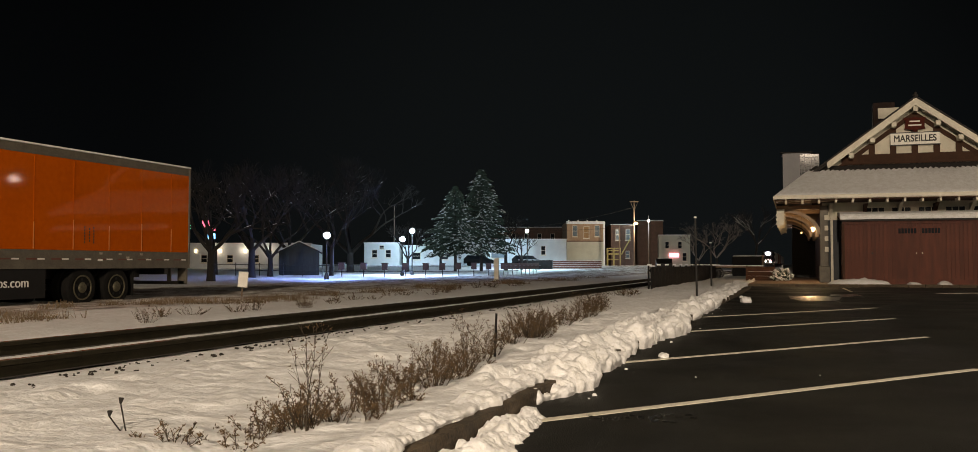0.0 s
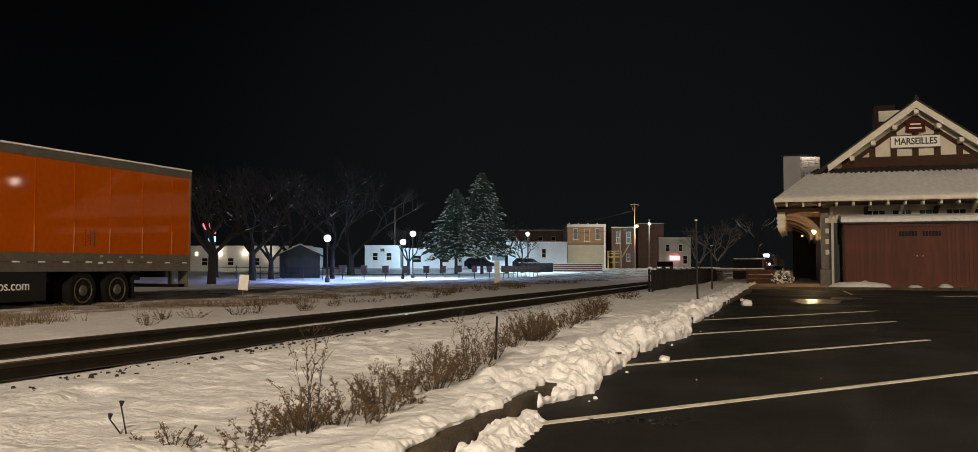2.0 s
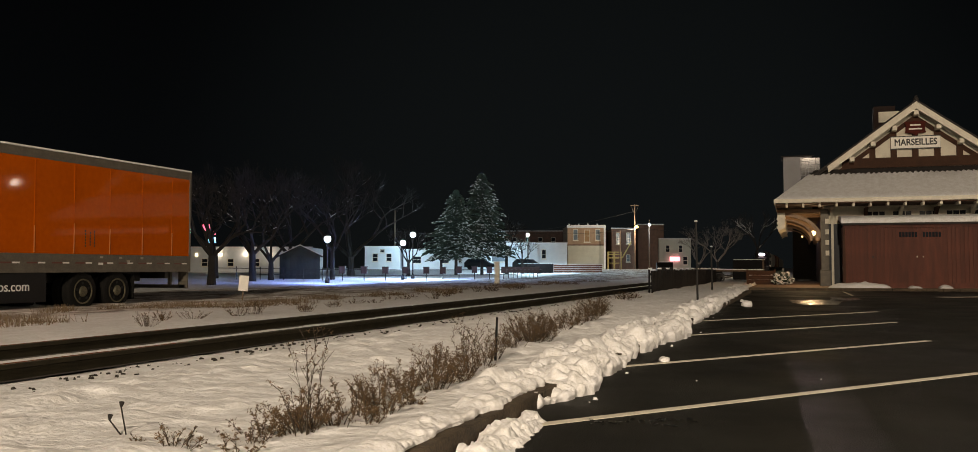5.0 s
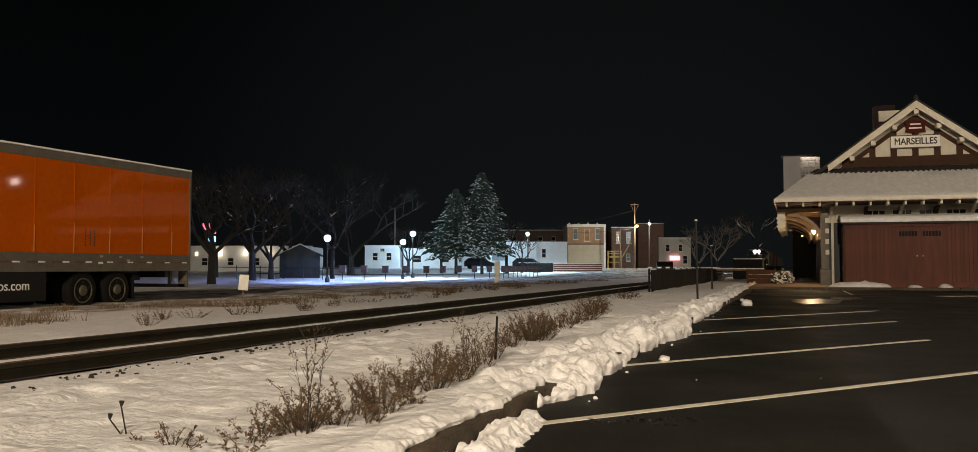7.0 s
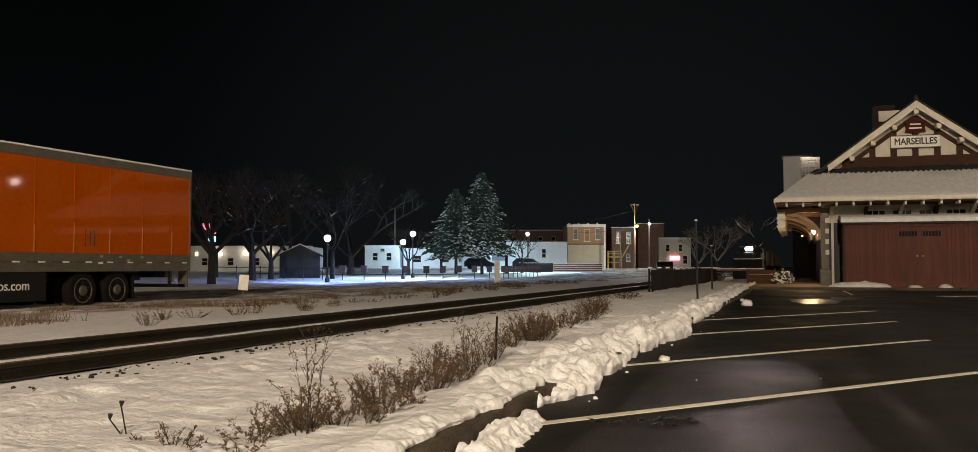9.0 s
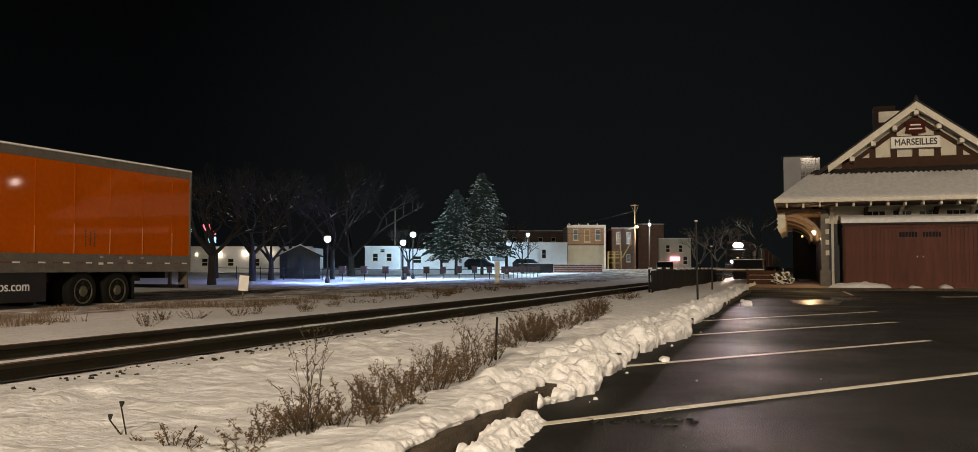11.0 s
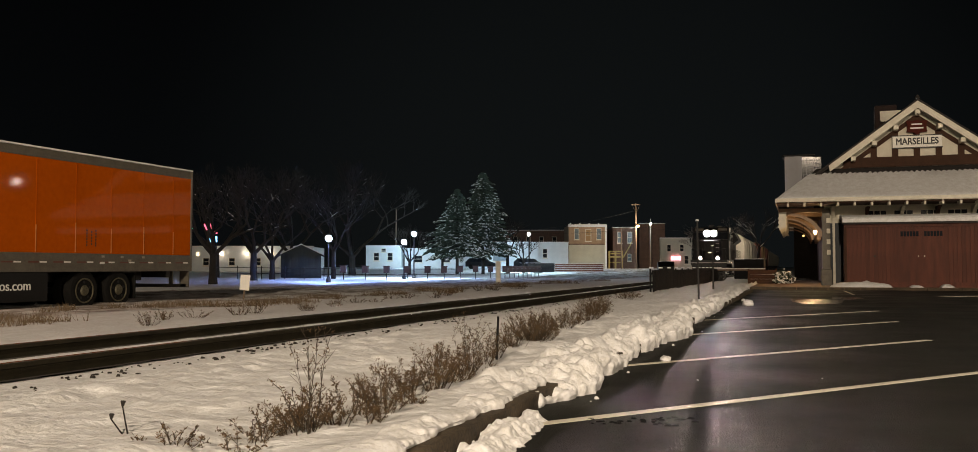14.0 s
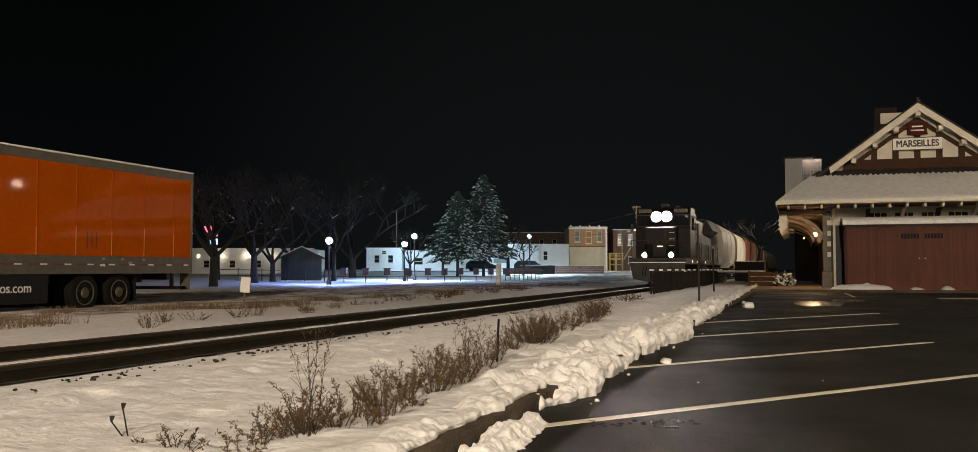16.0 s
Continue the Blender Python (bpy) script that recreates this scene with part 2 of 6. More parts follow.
def lathe(bm, profile, centre, axis="z", seg=16, cap=True):
    """A profile of (radius, height) turned round an axis."""
    rings = []
    cx, cy, cz = centre
    for r, h in profile:
        ring = []
        for i in range(seg):
            a = 2 * math.pi * i / seg
            c, s = r * math.cos(a), r * math.sin(a)
            ring.append(bm.verts.new({"z": (cx + c, cy + s, cz + h), "x": (cx + h, cy + c, cz + s), "y": (cx + c, cy + h, cz + s)}[axis]))
        rings.append(ring)
    for lo, hi in zip(rings, rings[1:]):
        for i in range(seg):
            j = (i + 1) % seg
            bm.faces.new((lo[i], lo[j], hi[j], hi[i]))
    if cap:
        bm.faces.new(rings[0][::-1])
        bm.faces.new(rings[-1])


def bevel(bm, width, seg=2):
    bmesh.ops.bevel(bm, geom=bm.edges[:], offset=width, segments=seg, affect="EDGES", profile=0.7)


def mesh_of(name, bm, material, smooth=False):
    bmesh.ops.recalc_face_normals(bm, faces=bm.faces[:])
    me = bpy.data.meshes.new(name)
    bm.to_mesh(me)
    bm.free()
    for m in material if isinstance(material, (list, tuple)) else [material]:
        me.materials.append(m)
    if smooth:
        me.polygons.foreach_set("use_smooth", [True] * len(me.polygons))
    return me


def part(name, bm, material, parent, label="", smooth=False, m=None, kind=""):
    ob = new(name, bm if isinstance(bm, bpy.types.Mesh) else mesh_of(name, bm, material, smooth))
    ob.parent = parent
    if m is not None:
        ob.matrix_basis = m
    return tagged(ob, label, kind=kind)


def thing(name, m, label, category, group="", kind=""):
    ob = new(name)
    ob.matrix_basis = m
    ob.empty_display_size = 0.2
    return tagged(ob, label, category, group, kind)


def solid(name, bm, material, label, category, group="", kind="", smooth=False, m=None):
    ob = new(name, mesh_of(name, bm, material, smooth))
    if m is not None:
        ob.matrix_basis = m
    return tagged(ob, label, category, group, kind)


def boxes(*specs):
    bm = bmesh.new()
    for s in specs:
        box(bm, *s)
    return bm


def lettering(name, text, size, material, parent, m, label, bold=0.0):
    cu = bpy.data.curves.new(name, "FONT")
    cu.body, cu.size, cu.extrude, cu.align_x, cu.align_y = text, size, 0.008, "CENTER", "CENTER"
    cu.bevel_depth, cu.bevel_resolution = bold, 0
    tmp = bpy.data.objects.new(name, cu)
    scene.collection.objects.link(tmp)
    bpy.context.view_layer.update()
    me = bpy.data.meshes.new_from_object(tmp.evaluated_get(bpy.context.evaluated_depsgraph_get()))
    bpy.data.objects.remove(tmp)
    me.materials.clear()
    me.materials.append(material)
    ob = new(name, me)
    ob.parent = parent
    ob.matrix_basis = m
    return tagged(ob, label)
# ---- ground ----
LATTICES = {}


def lattice(seed, n=256):
    if seed not in LATTICES:
        LATTICES[seed] = np.random.RandomState(seed).rand(n, n)
    return LATTICES[seed]


def vnoise(x, y, seed=0):
    """Smooth value noise, 0 to 1, on arrays."""
    g = lattice(seed)
    xi, yi = np.floor(x).astype(int), np.floor(y).astype(int)
    fx, fy = x - xi, y - yi
    fx, fy = fx * fx * (3 - 2 * fx), fy * fy * (3 - 2 * fy)
    a, b = g[xi % 256, yi % 256], g[(xi + 1) % 256, yi % 256]
    c, d = g[xi % 256, (yi + 1) % 256], g[(xi + 1) % 256, (yi + 1) % 256]
    return (a * (1 - fx) + b * fx) * (1 - fy) + (c * (1 - fx) + d * fx) * fy


def fbm(x, y, seed=0, octaves=4):
    total, amp, norm = 0, 1.0, 0
    for i in range(octaves):
        total = total + amp * vnoise(x * 2 ** i, y * 2 ** i, seed + i)
        norm, amp = norm + amp, amp * 0.5
    return total / norm


def smooth(a, b, v):
    t = np.clip((v - a) / (b - a), 0, 1)
    return t * t * (3 - 2 * t)


TRACK_X = -7.1
LOT_END = 46.3


def height(x, y):
    """Height of the snow: strip beside the car park, track bed, service road, park."""
    x, y = np.asarray(x, float), np.asarray(y, float)
    far = smooth(-30, -45, x) * 0.15 + smooth(85, 150, y) * 0.75 * smooth(-12, -20, x)
    z = 0.06 + far
    z = z + 0.05 * (fbm(x * 0.25, y * 0.25, 3) - 0.5) + 0.035 * (fbm(x * 1.3, y * 1.3, 7) - 0.5)
    # near strip between kerb and track, sloping towards the rails
    strip = smooth(-6.4, -5.0, x)
    z = z + strip * (0.1 + 0.07 * (fbm(x * 2.2, y * 1.3, 11) - 0.5))
    rough = smooth(-6.2, -5.6, x) * (0.4 + 0.6 * vnoise(x * 0.6, y * 0.4, 15))
    rough = rough * (0.75 + 0.6 * smooth(6, 12, y))
    z = z + rough * (0.09 * (fbm(x * 3.2, y * 3.6, 12, 4) - 0.5) + 0.06 * (fbm(x * 5.5, y * 8.0, 18, 3) - 0.5) - 0.02 * smooth(0.7, 0.85, vnoise(x * 4.2, y * 3.4, 17)))
    bank_side = smooth(-8.8, -9.6, x)
    z = z + bank_side * (0.1 * (fbm(x * 0.9, y * 0.6, 13, 4) - 0.5))
    # wind drift and trodden path beside the kerb
    z = z - 0.035 * np.exp(-((x + 2.75) / 0.28) ** 2) * smooth(1, 4, y)
    # ploughed bank along the kerb
    edge = -1.9 + 0.22 * (fbm(y * 0.55, y * 0 + 0.5, 21, 3) - 0.5) + 0.2 * (fbm(y * 2.6, y * 0 + 3.5, 23, 2) - 0.5)
    bare = smooth(6.9, 6.3, y)
    edge = edge * (1 - bare) + (-1.9 + 0.05 * (fbm(y * 3.0, y * 0 + 1.5, 25, 2) - 0.5) + 0.05 * (fbm(y * 2.0, y * 0 + 3.5, 23, 2) - 0.5)) * bare
    ridge = (0.0 + 0.2 * fbm(x * 1.1, y * 0.8, 31, 2)) * (1 - 0.8 * bare)
    lump = (np.abs(fbm(x * 5.0, y * 5.0, 41, 4) - 0.5) * 0.42 + 0.05 * (fbm(x * 16, y * 16, 43, 2) - 0.5)) * (1 - 0.6 * bare)
    inside = np.clip((edge - x) / 0.62, 0, 1)
    body = smooth(-0.02, 0.28, edge - x + 0.08 * (fbm(x * 7, y * 7, 47, 3) - 0.5)) * (1 - smooth(0.35, 1.0, inside))
    z = z + body * (ridge * 0.75 + lump - 0.02)
    low = bare * smooth(-2.75, -2.25, x)
    z = z * (1 - low) + low * (0.137 + 0.05 * (fbm(x * 5, y * 5, 45, 3) - 0.4))
    # under the car park
    fall = 0.05 * bare + 0.34 * (1 - bare)
    lot = (1 - smooth(0, 1, (edge - x + 0.2 * (1 - 0.8 * bare) * (fbm(x * 6, y * 6, 48, 4) - 0.5)) / fall)) * (y < 41.5)
    lot2 = (y >= 41.5) * smooth(-2.3, -2.2, x)
    lot = np.clip(lot + lot2, 0, 1)
    z = z * (1 - lot) + -0.07 * lot
    # bed of the track
    bed = np.exp(-((x - TRACK_X) / 1.5) ** 8)
    z = z * (1 - bed) + bed * (0.085 + 0.035 * np.exp(-((x - TRACK_X + 0.35) / 0.3) ** 2) + 0.02 * (fbm(x * 6, y * 3, 51, 3) - 0.5))
    return z


def level(x, y):
    return float(height(x, y))


def axis_steps(*spans):
    out = []
    for a, b, n in spans:
        out += list(np.linspace(a, b, n, endpoint=False))
    return np.array(out + [spans[-1][1]])


def build_ground():
    xs = axis_steps((-2500, -300, 12), (-300, -60, 30), (-60, -16, 52), (-16, -10, 60), (-10, -6.4, 60), (-6.4, -1.1, 140), (-1.1, 0, 6), (0, 60, 12), (60, 2500, 10))
    ys = axis_steps((-2000, -40, 10), (-40, 1, 20), (1, 12, 290), (12, 24, 200), (24, 46, 180), (46, 120, 100), (120, 400, 30), (400, 3500, 12))
    gx, gy = np.meshgrid(xs, ys, indexing="ij")
    gz = height(gx, gy)
    nx, ny = gx.shape
    verts = np.stack([gx.ravel(), gy.ravel(), gz.ravel()], 1)
    i = np.arange(nx * ny).reshape(nx, ny)
    quads = np.stack([i[:-1, :-1].ravel(), i[1:, :-1].ravel(), i[1:, 1:].ravel(), i[:-1, 1:].ravel()], 1)
    me = bpy.data.meshes.new("ground")
    me.from_pydata(verts.tolist(), [], quads.tolist())
    me.polygons.foreach_set("use_smooth", [True] * len(me.polygons))
    me.materials.append(SNOW)
    ob = new("ground", me)
    tagged(ob, "uneven white snow cover with ploughed bank along the kerb", "snow ground", kind="structure")


build_ground()

# Car park: asphalt sheet with painted oblique stall lines, and the walk before the depot.
bm = bmesh.new()
prism(bm, [(-1.8, -30), (60, -30), (60, LOT_END), (-2.1, LOT_END)], "z", -0.06, 0.0)
lot = solid("pavement_car_park", bm, ASPHALT, "dark worn asphalt of the cleared car park", "asphalt", kind="structure")


def stall_line(x0, y0, x1, y1, wide=0.1):
    d = Vector((x1 - x0, y1 - y0)).normalized()
    n = Vector((-d.y, d.x)) * wide / 2
    bm = bmesh.new()
    prism(bm, [(x0 + n.x, y0 + n.y), (x1 + n.x, y1 + n.y), (x1 - n.x, y1 - n.y), (x0 - n.x, y0 - n.y)], "z", 0.001, 0.006)
    return part("stall_line", bm, PAINT, lot, "worn cream-white painted line")


for x0, y0, x1, y1 in ((-1.8, 5.92, 1.72, 10.46), (-1.8, 9.95, 1.78, 14.84), (-1.8, 14.62, 1.78, 19.66), (-1.8, 18.98, 1.79, 24.3), (1.99, 38.3, 1.93, 44.2)):
    stall_line(x0, y0, x1, y1)
stall_line(4.9, 37.0, 6.4, 38.1, 0.5)
# broken patch of the surface
bm = bmesh.new()
for k in range(34):
    a, b = random.gauss(0, 0.16), random.gauss(0, 0.05)
    r = random.uniform(0.01, 0.035)
    rod(bm, (-0.95 + a + b, 6.45 + a * 0.6 - b, -0.002), (-0.95 + a + b, 6.45 + a * 0.6 - b, 0.006), r, r * 0.7, 6)
part("surface_patch", bm, WET, lot, "small wet broken patch of asphalt", kind="stuff")
# wet film of melt water before the platform
for cx, cy, rx, ry, seed in ((0.55, 30.5, 1.0, 3.4, 3), (1.5, 34.0, 0.7, 2.2, 5), (5.6, 37.2, 0.9, 0.9, 7)):
    bm = bmesh.new()
    rim = [(cx + rx * math.cos(a) * (0.75 + 0.5 * noise.noise((math.cos(a) * 1.7, math.sin(a) * 1.7, seed))), cy + ry * math.sin(a) * (0.75 + 0.5 * noise.noise((math.cos(a) * 2.3, math.sin(a) * 2.3, seed + 9)))) for a in (2 * math.pi * k / 48 for k in range(48))]
    prism(bm, rim, "z", 0.0005, 0.003)
    part("wet_patch", bm, WET, lot, "glistening film of melt water")

# Kerb in cast lengths.
kerb = thing("kerb", pose(0, 0, 0), "worn concrete kerb half buried in snow", "kerb", kind="structure")
for k in range(16):
    y0 = -1.0 + k * 2.65
    bm = boxes((-2.05, y0 + 0.012, -0.05, -1.85, y0 + 2.638, 0.112))
    bevel(bm, 0.02, 2)
    part("kerb_stone", bm, CONCRETE, kerb)

# Packed service road beyond the rails.
xs, ys = np.linspace(-25.5, -14.2, 34), np.linspace(-30, 150, 260)
gx, gy = np.meshgrid(xs, ys, indexing="ij")
wob = 0.8 * (fbm(gy * 0.12, gx * 0 + 9, 61) - 0.5)
gz = height(gx + wob, gy) + 0.012 + 0.14 * (fbm(gx * 1.1, gy * 0.5, 71) - 0.5) * smooth(0, 1.5, np.minimum(gx + 25.5, -14.2 - gx))
i = np.arange(gx.size).reshape(gx.shape)
me = bpy.data.meshes.new("road")
me.from_pydata(np.stack([(gx + wob).ravel(), gy.ravel(), gz.ravel()], 1).tolist(), [],
               np.stack([i[:-1, :-1].ravel(), i[1:, :-1].ravel(), i[1:, 1:].ravel(), i[:-1, 1:].ravel()], 1).tolist())
me.polygons.foreach_set("use_smooth", [True] * len(me.polygons))
me.materials.append(DIRTY_SNOW)
tagged(new("road", me), "rutted service road of grey packed snow and gravel", "road", kind="structure")

# ---- railway track ----
track = thing("railway_track", pose(TRACK_X, 0, 0), "single railway track with rusty rails deep in snow", "railway track", kind="structure")
RAIL = [(-0.075, 0.06), (0.075, 0.06), (0.075, 0.072), (0.012, 0.088), (0.012, 0.19), (0.037, 0.2), (0.037, 0.236), (0.03, 0.243), (-0.03, 0.243), (-0.037, 0.236), (-0.037, 0.2), (-0.012, 0.19), (-0.012, 0.088), (-0.075, 0.072)]
for side in (-1, 1):
    bm = bmesh.new()
    prism(bm, [(u + side * 0.755, v) for u, v in RAIL], "y", -40, 600)
    rail = part("rail", bm, STEEL_RUST, track, "rusty brown steel rail")
    part("rail_head", boxes((side * 0.755 - 0.03, -40, 0.2432, side * 0.755 + 0.03, 600, 0.2452)), RAIL_TOP, rail, "rail head polished bright by wheels")
    # dark ballast showing where the snow has melted at the rail
    ys = np.linspace(-20, 110, 900)
    lo = side * 0.755 - 0.09 - 0.04 * fbm(ys * 2.2, ys * 0 + side, 81, 3)
    hi = side * 0.755 + (0.12 if side < 0 else 0.05) + 0.09 * fbm(ys * 2.6, ys * 0 + side + 5, 82, 3)
    vs = [(a, y, 0.102) for a, y in zip(lo, ys)] + [(b, y, 0.102) for b, y in zip(hi, ys)]
    me = bpy.data.meshes.new("ballast")
    n = len(ys)
    me.from_pydata(vs, [], [(k, k + n, k + n + 1, k + 1) for k in range(n - 1)])
    me.materials.append(BALLAST)
    part("ballast_strip", me, None, track, "dark wet ballast bared along the rail")
tie_mesh = mesh_of("tie", boxes((-1.3, -0.11, -0.07, 1.3, 0.11, 0.068)), TIE_WOOD)
for k in range(120):
    part("tie", tie_mesh, None, track, m=pose(0, 2 + k * 0.55, 0))
# ---- orange semi-trailer ----
def build_trailer():
    # local: x towards the rails, y towards the rear end, origin under the near rear corner
    t = thing("semi_trailer", pose(-17.1, 23.6, -0.04), "orange semi-trailer with grey rails parked on packed snow", "trailer")
    L, W = 16.15, 2.55
    bm = boxes((-W, -L, 1.44, 0, -0.06, 3.72))
    part("box_body", bm, ORANGE, t, "glossy orange side panels")
    seam = mesh_of("panel_seam", boxes((0.0, -0.012, 1.44, 0.012, 0.012, 3.7)), ORANGE)
    y = -0.86
    for k in range(13):
        part("panel_seam", seam, None, t, m=pose(0, y, 0))
        y -= 1.28
    # glints on the lower seams, put in as paler orange strips
    for k in range(5):
        part("seam_strip", boxes((0.012, -0.88 - 1.28 * k, 1.46, 0.017, -0.85 - 1.28 * k, 2.1 + 0.1 * (k % 2))), SEAM_GLINT, t, "pale strip painted as a glint on the seam")
    bm = boxes((-W, -L, 3.7, 0.012, 0, 3.92))
    bevel(bm, 0.02, 2)
    part("top_rail", bm, GREY_ALU, t, "grey aluminium top rail")
    bm = boxes((-W - 0.01, -L, 3.922, 0.03, 0.02, 3.97))
    bevel(bm, 0.025, 2)
    part("roof_snow", bm, SNOW, t, "thin snow on the trailer roof")
    part("bottom_rail", boxes((-W, -L, 0.98, 0.014, 0, 1.435)), GREY_ALU, t, "grey aluminium bottom rail")
    bm = boxes((-0.11, -0.06, 0.98, 0.02, 0.02, 3.97))
    bevel(bm, 0.01, 1)
    post = part("rear_post", bm, GREY_ALU, t, "grey rear corner post")
    for z in (3.5, 2.9, 2.45):
        bm = bmesh.new()
        lathe(bm, [(0.03, 0), (0.028, 0.02), (0.01, 0.03)], (-0.05, 0.02, z), "y", 8)
        part("marker_lamp", bm, WHITE_INK, post)
    part("rear_post", boxes((-W - 0.02, -0.06, 0.98, -W + 0.09, 0.02, 3.97)), GREY_ALU, t)
    for k, sx in enumerate((-1.91, -0.64)):
        bm = boxes((sx - 0.6, 0.0, 1.2, sx + 0.6, 0.04, 3.85))
        part("rear_door", bm, ORANGE, t)
    # reflective tape, in red and white lengths
    tape = mesh_of("reflector", boxes((0.014, -0.11, 1.2, 0.018, 0.11, 1.237)), REFLECT_W)
    tape_r = mesh_of("reflector", boxes((0.014, -0.16, 1.2, 0.018, 0.16, 1.237)), REFLECT_R)
    for k in range(18):
        y = -0.28 - k * 0.78
        part("reflector", tape, None, t, m=pose(0, y, 0))
        part("reflector", tape_r, None, t, m=pose(0, y - 0.3, 0))
    for k, (dy, w, z) in enumerate(((-2.15, 0.1, 1.36), (-2.7, 0.12, 1.27), (-3.0, 0.1, 1.36), (-3.75, 0.16, 1.2), (-3.72, 0.1, 1.37))):
        part("placard", boxes((0.014, dy - w * 0.55, z - 0.028, 0.019, dy + w * 0.55, z + 0.028)), PLACARD if k != 3 else WHITE_INK, t, "small white placard")
    # upright unreadable stencil marks
    for c, (dy, z0, z1) in enumerate(((-3.98, 1.62, 2.03), (-4.13, 1.66, 2.03), (-4.3, 1.62, 2.0))):
        bm = bmesh.new()
        z = z0
        while z < z1:
            box(bm, 0.002, dy - 0.018, z, 0.006, dy + 0.018, z + 0.055)
            z += 0.075
        part("stencil_mark", bm, BLACK_INK, t, "small dark vertical stencil marks")
    # dark aerodynamic skirt with the visible end of a web address
    bm = boxes((-0.05, -L + 2.5, 0.28, -0.01, -5.55, 0.98))
    bevel(bm, 0.012, 1)
    skirt = part("side_skirt", bm, BLACK, t, "black side skirt with white lettering")
    lettering("skirt_lettering", "os.com", 0.32, WHITE_INK, skirt, Matrix.Translation((-0.004, -6.54, 0.65)) @ Matrix(((0, 0, 1, 0), (1, 0, 0, 0), (0, 1, 0, 0), (0, 0, 0, 1))), "white letters ending in os.com")
    # frame, bogie, wheels
    part("slider_frame", boxes((-1.75, -6.2, 0.72, -1.6, -1.2, 0.98), (-0.95, -6.2, 0.72, -0.8, -1.2, 0.98), (-W + 0.1, -1.0, 0.8, -0.1, -0.85, 0.98)), DARK_STEEL, t)
    tyre = bmesh.new()
    lathe(tyre, [(0.3, -0.13), (0.4, -0.14), (0.47, -0.125), (0.5, -0.09), (0.5, 0.09), (0.47, 0.125), (0.4, 0.14), (0.3, 0.13)], (0, 0, 0), "x", 32)
    tyre_mesh = mesh_of("tyre", tyre, RUBBER)
    rim = bmesh.new()
    lathe(rim, [(0.32, 0.12), (0.32, 0.15), (0.29, 0.15), (0.28, 0.12), (0.25, 0.112), (0.19, 0.128), (0.14, 0.13), (0.115, 0.17), (0.07, 0.18)], (0, 0, 0), "x", 24)
    for a in range(10):
        an = 2 * math.pi * a / 10
        rod(rim, (0.1, 0.15 * math.cos(an), 0.15 * math.sin(an)), (0.125, 0.15 * math.cos(an), 0.15 * math.sin(an)), 0.016, seg=6)
    rim_mesh = mesh_of("rim", rim, RIM)
    hole = bmesh.new()
    for a in range(5):
        an = 2 * math.pi * (a + 0.3) / 5
        rod(hole, (0.1, 0.212 * math.cos(an), 0.212 * math.sin(an)), (0.131, 0.212 * math.cos(an), 0.212 * math.sin(an)), 0.04, seg=9)
    hole_mesh = mesh_of("hand_hole", hole, BLACK)
    for wy in (-3.02, -4.27):
        for wx in (-0.2, -0.5, -W + 0.5, -W + 0.2):
            wheel = part("wheel", tyre_mesh, None, t, m=pose(wx, wy, 0.5))
            if wx == -0.2:
                part("rim", rim_mesh, None, wheel, "dusty steel rim")
                part("hand_hole", hole_mesh, None, wheel, "dark hand holes of the rim", kind="stuff")
        bm = bmesh.new()
        rod(bm, (-W + 0.3, wy, 0.5), (-0.3, wy, 0.5), 0.08, seg=10)
        part("axle", bm, DARK_STEEL, t)
    for wx in (-0.68, -W + 0.04):
        bm = boxes((wx, -2.38, 0.24, wx + 0.62, -2.355, 0.92))
        part("mud_flap", bm, RUBBER, t, "black rubber mud flap")
    # landing legs and rear underride guard
    part("underride_guard", boxes((-W + 0.1, -0.1, 0.5, -0.1, 0.0, 0.6), (-W + 0.5, -0.09, 0.6, -W + 0.6, -0.02, 1.0), (-0.7, -0.09, 0.6, -0.6, -0.02, 1.0), (-0.32, -0.1, 0.5, -0.02, -0.04, 0.98)), GREY_ALU, t)
    for wx in (-0.5, -W + 0.4):
        part("landing_leg", boxes((wx, -L + 3.0, 0.05, wx + 0.12, -L + 3.12, 1.0), (wx - 0.08, -L + 2.92, 0.02, wx + 0.2, -L + 3.2, 0.06)), DARK_STEEL, t)


build_trailer()
# ---- depot ----
CX = 5.88            # centre line of the gable
EAVE_L, EAVE_R, EAVE_Z = -1.0, 12.6, 4.5
Y_EAVE, Y_GABLE, Y_WALL, Y_BACK = 49.5, 52.5, 52.0, 84.0
PEAK, FOOT = 9.58, 6.28


